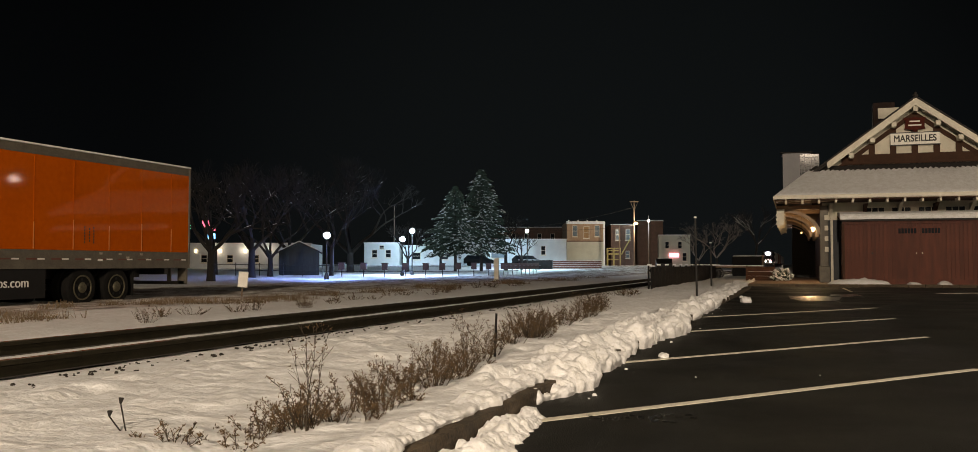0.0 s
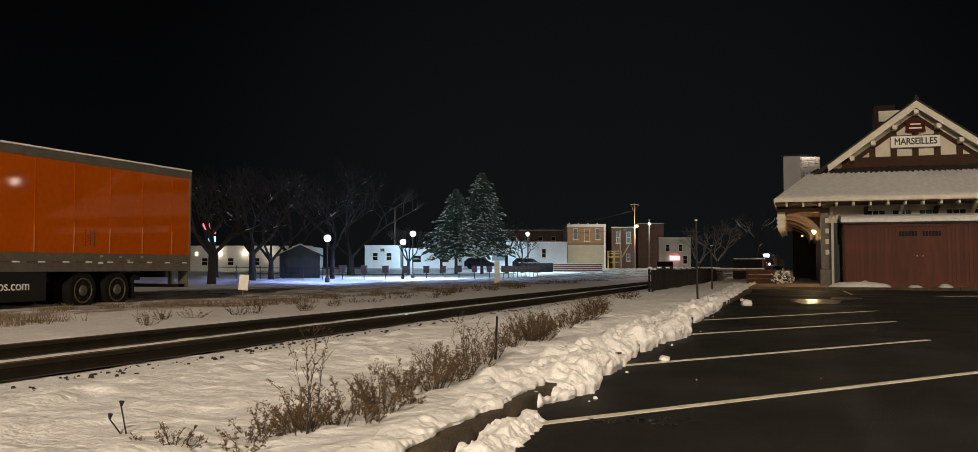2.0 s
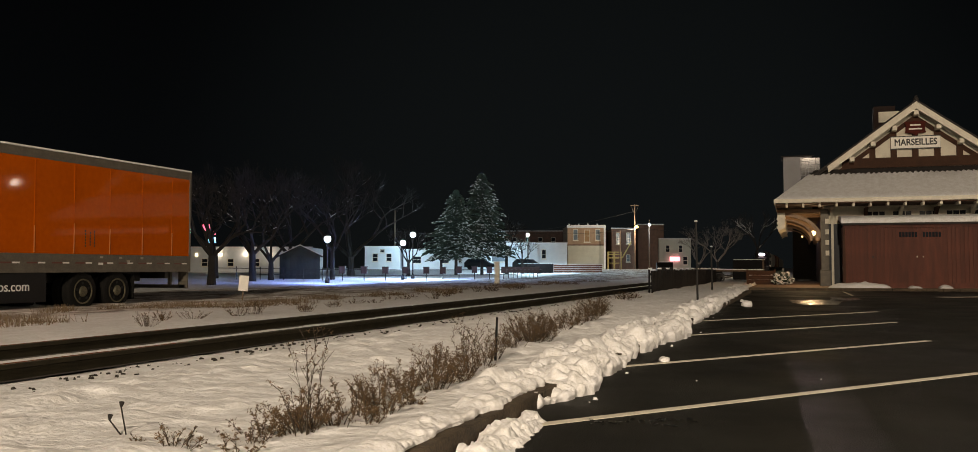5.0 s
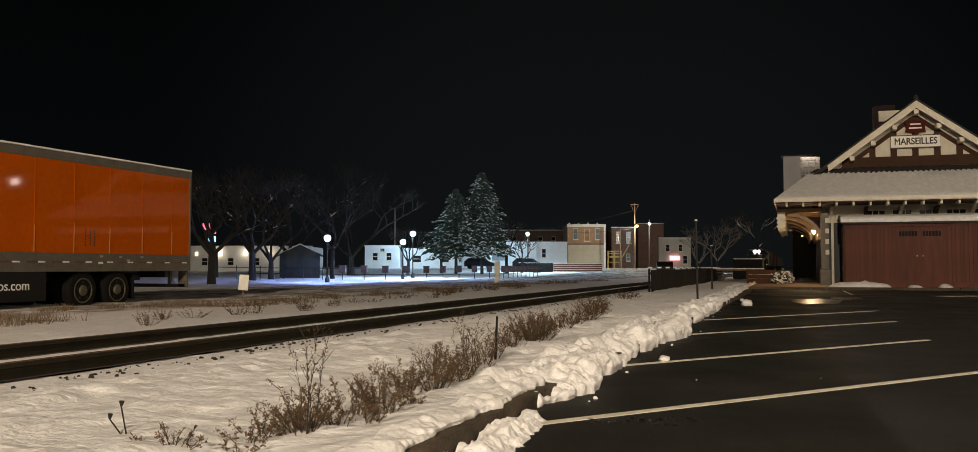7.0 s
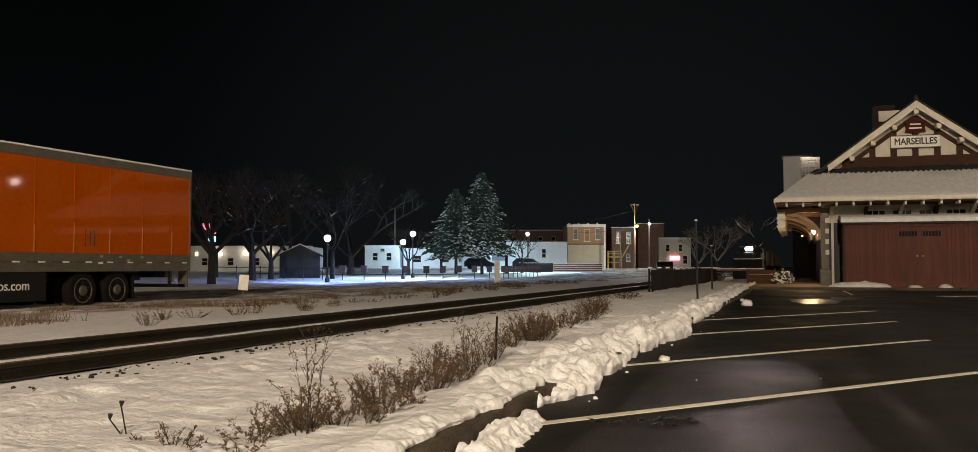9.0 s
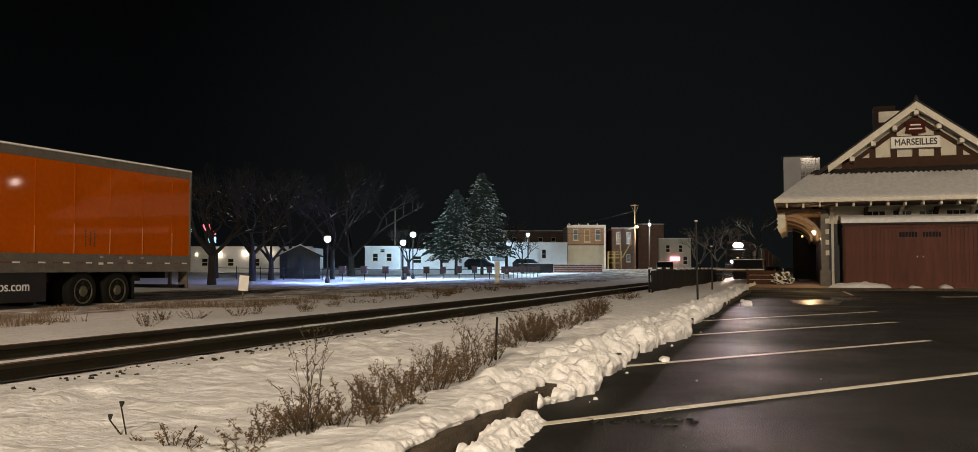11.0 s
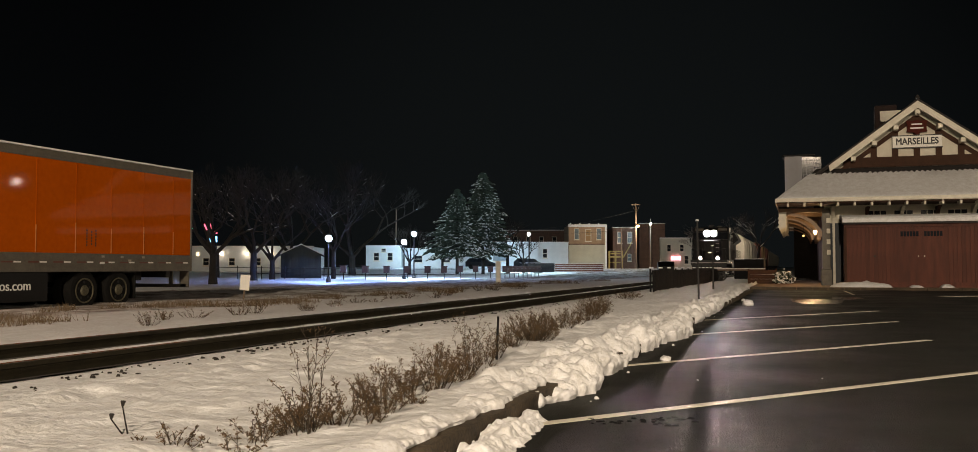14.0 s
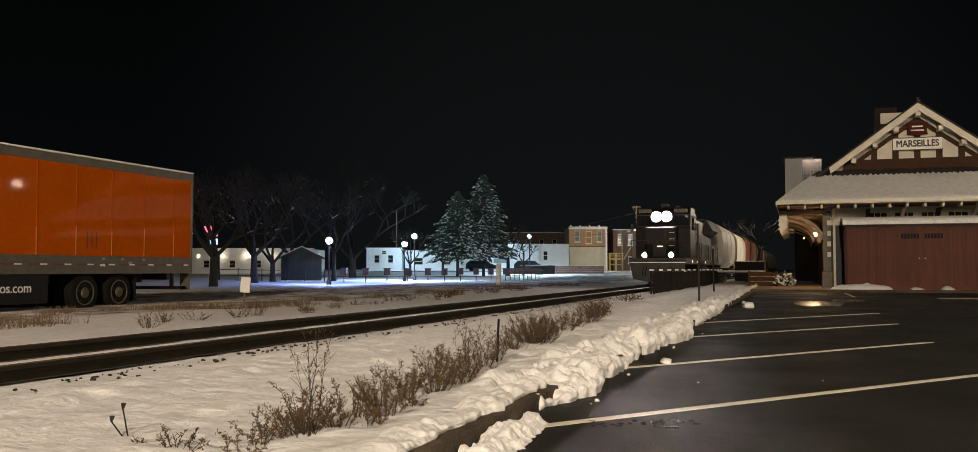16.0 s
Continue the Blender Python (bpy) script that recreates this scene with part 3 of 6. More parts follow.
def build_depot():
    d = thing("depot", pose(0, 0, 0), "old railway depot with cream stucco, brown timber gable and snowy roof", "railway station")
    # walls
    part("wall", boxes((1.32, Y_WALL, 0, 10.3, Y_WALL + 0.3, 3.35)), BLUE_GREY, d, "dark painted lower wall")
    part("wall", boxes((1.32, Y_WALL - 0.02, 3.35, 10.3, Y_WALL + 0.3, EAVE_Z + 0.6)), STUCCO, d, "cream stucco frieze under the eaves")
    part("wall", boxes((1.32, Y_WALL + 0.3, 0, 1.62, Y_BACK, EAVE_Z + 0.9)), BRICK_RED, d, "red brick platform-side wall")
    part("wall", boxes((10.0, Y_WALL + 0.3, 0, 10.3, Y_BACK, EAVE_Z + 0.9)), BRICK_RED, d, "red brick side wall")
    part("wall", boxes((1.62, Y_BACK - 0.3, 0, 10.0, Y_BACK, EAVE_Z + 0.9)), BRICK_RED, d)
    # gable wall of stucco
    bm = bmesh.new()
    prism(bm, [(CX - 4.5, FOOT - 0.35), (CX + 4.5, FOOT - 0.35), (CX + 4.5, FOOT - 0.1), (CX, PEAK - 0.25), (CX - 4.5, FOOT - 0.1)], "y", Y_GABLE, Y_GABLE + 0.25)
    part("gable_wall", bm, STUCCO, d, "cream stucco gable")
    # main roof, two slopes with thickness
    slope = (PEAK - EAVE_Z) / (CX - EAVE_L)
    for s in (-1, 1):
        bm = bmesh.new()
        ex = EAVE_L if s < 0 else EAVE_R
        prism(bm, [(CX, PEAK), (ex, EAVE_Z), (ex, EAVE_Z - 0.16), (CX, PEAK - 0.2)], "y", Y_GABLE - 0.75, Y_BACK + 0.8)
        roof = part("roof", bm, ROOF, d, "dark shingled main roof")
    # ridge knob
    bm = bmesh.new()
    lathe(bm, [(0.1, 0), (0.14, 0.08), (0.1, 0.2), (0.04, 0.28)], (CX, Y_GABLE - 0.7, PEAK - 0.03), "z", 10)
    part("ridge_cap", bm, ROOF, d)
    # barge boards along the gable
    for s in (-1, 1):
        bm = bmesh.new()
        prism(bm, [(CX, PEAK - 0.06), (CX + s * 4.3, PEAK - 0.06 - 4.3 * slope), (CX + s * 4.25, PEAK - 0.42 - 4.25 * slope), (CX, PEAK - 0.44)], "y", Y_GABLE - 0.86, Y_GABLE - 0.76)
        part("barge_board", bm, CREAM_PAINT, d, "cream painted barge board")
        bm = bmesh.new()
        prism(bm, [(CX, PEAK + 0.04), (CX + s * 4.95, PEAK + 0.04 - 4.95 * slope), (CX + s * 4.95, PEAK - 0.055 - 4.95 * slope), (CX, PEAK - 0.055)], "y", Y_GABLE - 0.92, Y_GABLE - 0.74)
        part("roof_edge", bm, ROOF, d)
        # inner rake timber
        bm = bmesh.new()
        prism(bm, [(CX, PEAK - 0.62), (CX + s * 4.3, PEAK - 0.62 - 4.3 * slope), (CX + s * 4.3, PEAK - 0.9 - 4.3 * slope), (CX, PEAK - 0.9)], "y", Y_GABLE - 0.07, Y_GABLE - 0.004)
        part("rake_timber", bm, BROWN_TIMBER, d, "brown half-timber")
    # half-timber posts with cream bracket ends
    for k, off in enumerate((0, -1.03, 1.03, -2.06, 2.06)):
        top = PEAK - 0.8 - abs(off) * slope
        part("timber_post", boxes((CX + off - 0.15, Y_GABLE - 0.085, FOOT + 0.5, CX + off + 0.15, Y_GABLE - 0.004, top)), BROWN_TIMBER, d)
    for off in (0, -1.03, 1.03, -2.06, 2.06, -3.09, 3.09):
        top = PEAK - 0.47 - abs(off) * slope
        bm = boxes((CX + off - 0.12, Y_GABLE - 0.8, top - 0.26, CX + off + 0.12, Y_GABLE - 0.0, top - 0.02))
        bevel(bm, 0.02, 1)
        part("purlin_end", bm, CREAM_PAINT, d, "cream purlin end")
    part("tie_beam", boxes((CX - 3.55, Y_GABLE - 0.11, FOOT - 0.02, CX + 3.55, Y_GABLE - 0.004, FOOT + 0.5)), BROWN_TIMBER, d, "broad brown tie beam")
    # name board and emblem
    sign = part("name_board", boxes((CX - 1.16, Y_GABLE - 0.2, 7.22, CX + 1.16, Y_GABLE - 0.12, 7.8)), SIGN_WHITE, d, "white name board reading MARSEILLES")
    part("board_frame", boxes((CX - 1.2, Y_GABLE - 0.19, 7.17, CX + 1.2, Y_GABLE - 0.115, 7.215), (CX - 1.2, Y_GABLE - 0.19, 7.805, CX + 1.2, Y_GABLE - 0.115, 7.85)), BLACK_INK, sign)
    upright = Matrix.Translation((CX, Y_GABLE - 0.205, 7.51)) @ pose(0, 0, 0, 90)
    lettering("name_lettering", "MARSEILLES", 0.47, BLACK_INK, sign, upright @ Matrix.Diagonal((0.83, 1, 1, 1)), "black capital letters MARSEILLES", 0.012)
    bm = bmesh.new()
    o = [(-0.5, 0.0), (-0.46, 0.12), (-0.46, 0.42), (-0.54, 0.6), (-0.2, 0.56), (0, 0.62), (0.2, 0.56), (0.54, 0.6), (0.46, 0.42), (0.46, 0.12), (0.5, 0.0), (0.15, -0.04), (0, -0.16), (-0.15, -0.04)]
    prism(bm, [(CX + u, 8.0 + v) for u, v in o], "y", Y_GABLE - 0.24, Y_GABLE - 0.16)
    emblem = part("emblem_board", bm, SIGN_RED, d, "dark red shield-shaped emblem with pale bars")
    part("emblem_bar", boxes((CX - 0.25, Y_GABLE - 0.25, 8.36, CX + 0.25, Y_GABLE - 0.242, 8.43), (CX - 0.31, Y_GABLE - 0.25, 8.16, CX + 0.31, Y_GABLE - 0.242, 8.23)), SIGN_WHITE, emblem)
    # pent roof before the gable, hipped at both ends
    pent = [(EAVE_L, Y_EAVE, EAVE_Z), (EAVE_R, Y_EAVE, EAVE_Z), (EAVE_R - 2.0, Y_GABLE - 0.02, 6.25), (EAVE_L + 2.0, Y_GABLE - 0.02, 6.25)]
    bm = bmesh.new()
    lo = [bm.verts.new((x, y, z - 0.14)) for x, y, z in pent]
    hi = [bm.verts.new(p) for p in pent]
    bm.faces.new(lo)
    bm.faces.new(hi)
    for k in range(4):
        bm.faces.new((lo[k], lo[(k + 1) % 4], hi[(k + 1) % 4], hi[k]))
    part("pent_roof", bm, ROOF, d, "dark pent roof")
    # side roofs closing the hips
    for ex, ix in ((EAVE_L, EAVE_L + 2.0), (EAVE_R, EAVE_R - 2.0)):
        bm = bmesh.new()
        a = [bm.verts.new(p) for p in ((ex, Y_EAVE, EAVE_Z), (ex, Y_GABLE, EAVE_Z), (ix, Y_GABLE, 6.25))]
        b = [bm.verts.new(p) for p in ((ex, Y_EAVE, EAVE_Z - 0.14), (ex, Y_GABLE, EAVE_Z - 0.14), (ix, Y_GABLE, 6.1))]
        bm.faces.new(a)
        bm.faces.new(b)
        for k in range(3):
            bm.faces.new((a[k], a[(k + 1) % 3], b[(k + 1) % 3], b[k]))
        part("hip_roof", bm, ROOF, d)
    # snow on the pent roof: tiled relief shows through, ragged upper edge
    nu, nv = 220, 26
    u, v = np.meshgrid(np.linspace(0, 1, nu), np.linspace(0, 1, nv), indexing="ij")
    ragged = 0.8 + 0.05 * fbm(u * 60, u * 0, 91, 2) + 0.03 * np.sin(u * 13.6 / 0.32 * 2 * math.pi)
    vv = v * np.clip(ragged, 0, 1) - 0.015
    sx = (EAVE_L + 2.0 * vv) * (1 - u) + (EAVE_R - 2.0 * vv) * u
    sy = Y_EAVE + (Y_GABLE - Y_EAVE) * vv
    sz = EAVE_Z + (6.25 - EAVE_Z) * vv + 0.075 + 0.02 * fbm(sx * 1.5, vv * 8, 93) + 0.012 * np.sin(sx / 0.32 * 2 * math.pi) * vv
    rim_ = (v > 0.97) | (v < 0.02) | (u < 0.004) | (u > 0.996)
    sz = np.where(rim_, sz - 0.065, sz)
    i = np.arange(u.size).reshape(u.shape)
    me = bpy.data.meshes.new("roof_snow")
    me.from_pydata(np.stack([sx.ravel(), sy.ravel(), sz.ravel()], 1).tolist(), [], np.stack([i[:-1, :-1].ravel(), i[1:, :-1].ravel(), i[1:, 1:].ravel(), i[:-1, 1:].ravel()], 1).tolist())
    me.polygons.foreach_set("use_smooth", [True] * len(me.polygons))
    me.materials.append(SNOW)
    part("roof_snow", me, None, d, "even snow cover with ragged upper edge")
    # gutter board and rafter tails
    part("fascia", boxes((EAVE_L - 0.04, Y_EAVE - 0.07, EAVE_Z - 0.17, EAVE_R + 0.04, Y_EAVE - 0.003, EAVE_Z + 0.02)), CREAM_PAINT, d, "cream eaves board")
    part("fascia", boxes((EAVE_L - 0.07, Y_EAVE, EAVE_Z - 0.2, EAVE_L - 0.003, Y_BACK, EAVE_Z + 0.02)), CREAM_PAINT, d)
    part("soffit", boxes((EAVE_L, Y_EAVE, EAVE_Z - 0.24, EAVE_R, Y_WALL - 0.02, EAVE_Z - 0.2)), BROWN_TIMBER, d, "brown boarded soffit")
    tail = mesh_of("rafter_tail", boxes((-0.05, -0.02, -0.2, 0.05, 0.9, 0.0)), CREAM_PAINT)
    for k in range(17):
        part("rafter_tail", tail, None, d, m=pose(EAVE_L + 0.55 + k * 0.79, Y_EAVE + 0.02, EAVE_Z - 0.18))
    # brackets and small windows on the frieze
    for k in range(6):
        x = 1.75 + k * 1.65
        bm = bmesh.new()
        prism(bm, [(Y_WALL - 0.03, 3.5), (Y_WALL - 0.03, 4.12), (Y_WALL - 1.3, 4.12), (Y_WALL - 0.7, 3.95), (Y_WALL - 0.25, 3.7)], "x", x - 0.08, x + 0.08)
        part("eave_bracket", bm, BROWN_TIMBER if k % 2 else CREAM_PAINT, d, "shaped timber eave bracket")
    for k in range(5):
        x = 3.9 + k * 1.25
        w = part("window", boxes((x - 0.5, Y_WALL - 0.06, 3.55, x + 0.5, Y_WALL - 0.022, 4.0)), CREAM_PAINT, d, "small frieze window")
        for q in range(3):
            part("pane", boxes((x - 0.44 + q * 0.3, Y_WALL - 0.066, 3.6, x - 0.18 + q * 0.3, Y_WALL - 0.061, 3.95)), GLASS_DARK, w)
    # corner post on a stone base, with brackets to both sides
    bm = boxes((1.2, Y_WALL - 0.45, 0.9, 1.6, Y_WALL - 0.05, 4.1))
    bevel(bm, 0.02, 1)
    post = part("corner_post", bm, GREY_ALU, d, "weathered grey corner post with pale blocks")
    bm = boxes((1.13, Y_WALL - 0.52, 0.0, 1.67, Y_WALL - 0.0, 0.95))
    bevel(bm, 0.03, 1)
    part("post_base", bm, GREY_ALU, post, "weathered grey post base")
    for k in range(4):
        part("post_block", boxes((1.42, Y_WALL - 0.47, 1.7 + k * 0.55, 1.6, Y_WALL - 0.452, 1.95 + k * 0.55)), CREAM_PAINT, post)
    part("downpipe", boxes((1.72, Y_WALL - 0.14, 0.1, 1.84, Y_WALL - 0.03, 4.1)), CREAM_PAINT, d, "cream rain pipe")
    # arched brackets of the platform canopy
    for yy in (Y_WALL - 0.3, Y_WALL + 4.2, Y_WALL + 8.7, Y_WALL + 13.2):
        bm = bmesh.new()
        arc = []
        for k in range(13):
            a = math.pi / 2 * k / 12
            arc.append((-0.75 + 2.0 * math.cos(a), 2.6 + 1.35 * math.sin(a)))
        inn = [(-0.75 + 1.8 * math.cos(math.pi / 2 * k / 12), 2.6 + 1.19 * math.sin(math.pi / 2 * k / 12)) for k in range(13)]
        prism(bm, arc + inn[::-1], "y", yy - 0.11, yy + 0.11)
        part("arched_bracket", bm, LIT_ARCH_WOOD, d, "curved brown timber bracket")
        rim = [(-0.75 + q * 1.6 * math.cos(math.pi / 2 * k / 12), 2.6 + q * 1.03 * math.sin(math.pi / 2 * k / 12)) for q, ks in ((1.0, range(13)), (0.94, range(12, -1, -1))) for k in ks]
        bm = bmesh.new()
        prism(bm, rim, "y", yy - 0.06, yy + 0.06)
        part("inner_arch", bm, LIT_ARCH_WOOD, d)
        for k in range(3):
            part("drop_slat", boxes((-0.98, yy - 0.15, 3.12 + 0.22 * k, -0.56, yy - 0.131, 3.24 + 0.22 * k)), CREAM_PAINT, d)
        part("bracket_beam", boxes((EAVE_L + 0.05, yy - 0.1, 3.92, 1.3, yy + 0.1, 4.12)), LIT_ARCH_WOOD, d)
        bm = bmesh.new()
        prism(bm, [(-0.92, 3.0), (-0.6, 3.2), (-0.55, 3.95), (-0.95, 3.95)], "y", yy - 0.13, yy + 0.13)
        part("drop_end", bm, CREAM_PAINT, d, "pale carved drop end")
    part("canopy_ceiling", boxes((EAVE_L, Y_WALL + 0.3, 4.13, 1.31, Y_BACK, 4.17)), LIT_ARCH_WOOD, d, "boarded canopy ceiling")
    # added black sheet that stands in for the unlit gap under the canopy
    part("dark_gap_sheet", boxes((-0.27, 70.0, 0.12, 1.3, 70.15, 4.1)), BLACK, d, "black sheet standing in for the dark gap under the canopy")
    # tower of the bay window
    part("bay_tower", boxes((-0.72, 61.0, 4.2, 0.95, 63.0, 7.95)), TOWER_WALL, d, "pale stucco bay tower")
    lat = part("tower_window", boxes((0.3, 60.95, 6.0, 1.42, 60.992, 7.85)), GLASS_DARK, d, "dark lattice window of the bay tower")
    for k in range(6):
        part("muntin", boxes((0.36 + 0.2 * k, 60.92, 6.05, 0.38 + 0.2 * k, 60.948, 7.8)), TOWER_WALL, lat)
    for k in range(8):
        part("muntin", boxes((0.31, 60.925, 6.1 + 0.22 * k, 1.41, 60.946, 6.12 + 0.22 * k)), TOWER_WALL, lat)
    part("tower_side", boxes((0.953, 61.0, 4.2, 1.45, 63.0, 7.9)), ROOF, d, "dark shingled cheek of the bay tower")
    part("tower_roof", boxes((-0.85, 60.9, 7.953, 1.05, 63.1, 8.02)), ROOF, d)
    # brick chimney with white cap
    part("chimney", boxes((4.3, 57.6, 7.5, 5.45, 58.6, 10.3)), SOOTY_BRICK, d, "red brick chimney")
    part("chimney_cap", boxes((4.55, 57.4, 9.35, 5.9, 57.55, 9.95)), CREAM_PAINT, d, "pale stone panel on the chimney")
    # wall lamp under the canopy
    wl_ = part("wall_lamp", boxes((0.98, 53.0, 3.0, 1.32, 53.06, 3.06)), DARK_STEEL, d, "small lit canopy lamp")
    bm = bmesh.new()
    lathe(bm, [(0.02, 0.12), (0.1, 0.08), (0.13, 0), (0.1, -0.1), (0.03, -0.13)], (0.86, 53.03, 2.93), "z", 12)
    part("globe", bm, WARM_GLOW, wl_)
    bm = bmesh.new()
    lathe(bm, [(0.02, 0.05), (0.05, 0.02), (0.05, -0.03), (0.02, -0.05)], (0.3, 55.0, 2.8), "z", 10)
    bulb = part("hanging_bulb", bm, AMBER_GLOW, d, "tiny hanging amber bulb")
    bm = bmesh.new()
    rod(bm, (0.3, 55.0, 2.845), (0.3, 55.0, 4.13), 0.008, seg=5)
    part("cord", bm, BLACK, bulb)


build_depot()
lamp("canopy_light", 0.7, 52.6, 2.72, 210, (1.0, 0.66, 0.32), 0.1)


def build_shed():
    s = thing("board_shed", pose(2.16, 48.0, 0), "dark red board shed with snowy roof beside the depot", "shed")
    W, H, D = 8.4, 3.1, 3.2
    part("shell", boxes((0.03, 0.04, 0, W - 0.03, D, H)), RED_BOARD, s)
    k = 0
    x = 0.0
    board = mesh_of("board", boxes((0.006, 0, 0.03, 0.174, 0.038, H - 0.02)), RED_BOARD)
    while x < W - 0.1:
        part("board", board, None, s, m=pose(x, 0.0 + 0.004 * random.random(), 0))
        x += 0.18
    part("sill_board", boxes((-0.02, -0.03, 0.0, W, -0.002, 0.34)), RED_BOARD, s, "dark red base board")
    part("header_board", boxes((-0.03, -0.045, H - 0.14, W, -0.002, H)), RED_BOARD, s)
    part("corner_board", boxes((-0.05, -0.04, 0, 0.06, 0.04, H - 0.14)), BROWN_TIMBER, s)
    for k in range(2):
        x0 = 2.38 + 1.02 * k
        door = part("door", boxes((x0 - 0.06, -0.012, 0.36, x0 + 0.93, -0.001, 2.85)), RED_BOARD, s, "red board door with a slotted window")
        for q in range(6):
            part("pane", boxes((x0 + 0.06 + q * 0.135, -0.022, 2.5, x0 + 0.165 + q * 0.135, -0.013, 2.74)), GLASS_DARK, door)
        part("latch", boxes((x0 + (0.8 if k == 0 else 0.04), -0.04, 1.55, x0 + (0.84 if k == 0 else 0.08), -0.013, 1.6)), CREAM_PAINT, door)
    part("door_strap", boxes((1.25, -0.03, 1.53, 1.33, -0.002, 1.61)), DARK_STEEL, s)
    # roof with snow
    bm = bmesh.new()
    prism(bm, [(-0.18, H), (D, H + 0.34), (D, H + 0.42), (-0.18, H + 0.08)], "x", -0.12, W + 0.1)
    part("roof", bm, ROOF, s)
    bm = bmesh.new()
    prism(bm, [(-0.2, H + 0.085), (D, H + 0.425), (D, H + 0.62), (0.3, H + 0.44), (-0.08, H + 0.36), (-0.19, H + 0.25)], "x", -0.13, W + 0.1)
    bevel(bm, 0.03, 2)
    part("roof_snow", bm, SNOW, s, "rounded snow on the shed roof", smooth=False)


build_shed()
# ---- train ----
TRAIN = []          # (thing, distance behind the headlight)
ROLLING = []        # (wheel, x, y) of the leading cars


def wheel_mesh():
    bm = bmesh.new()
    lathe(bm, [(0.1, -0.1), (0.44, -0.07), (0.5, -0.07), (0.48, 0.06), (0.4, 0.05), (0.3, 0.0), (0.12, 0.02), (0.1, 0.09)], (0, 0, 0), "x", 24)
    for k in range(6):
        a = math.pi * k / 3
        rod(bm, (0.03, 0.12 * math.cos(a), 0.12 * math.sin(a)), (0.03, 0.4 * math.cos(a), 0.4 * math.sin(a)), 0.03, 0.025, 5)
    return mesh_of("wheel", bm, DARK_STEEL)


WHEEL = wheel_mesh()


def bogie(parent, y, axles):
    base = 1.05
    span = (axles - 1) * base * 1.6 / 2
    b = part("bogie", boxes((-1.18, y - span - 0.5, 0.42, -1.02, y + span + 0.5, 0.78), (1.02, y - span - 0.5, 0.42, 1.18, y + span + 0.5, 0.78), (-1.02, y - 0.2, 0.5, 1.02, y + 0.2, 0.9)), DARK_STEEL, parent, "dark cast bogie")
    for k in range(axles):
        wy = y - span + k * base * 1.6
        for sx in (-0.755, 0.755):
            w = part("wheel", WHEEL, None, b, m=pose(sx, wy, 0.5))
            if len(ROLLING) < 16:
                ROLLING.append((w, sx, wy))
    return b


def louvre(cx, cz, r, y, cell, deep, parent):
    """Added black honeycomb, not an engine part, narrowing the beam as the reflector does."""
    bm = bmesh.new()
    n = int(r / cell)
    for k in range(-n, n + 1):
        o = k * cell
        h = math.sqrt(max(0.0, r * r - o * o))
        box(bm, cx + o - 0.001, y - deep, cz - h, cx + o + 0.001, y, cz + h)
        box(bm, cx - h, y - deep, cz + o - 0.001, cx + h, y, cz + o + 0.001)
    part("beam_shaping_louvre", bm, BLACK, parent, kind="stuff")


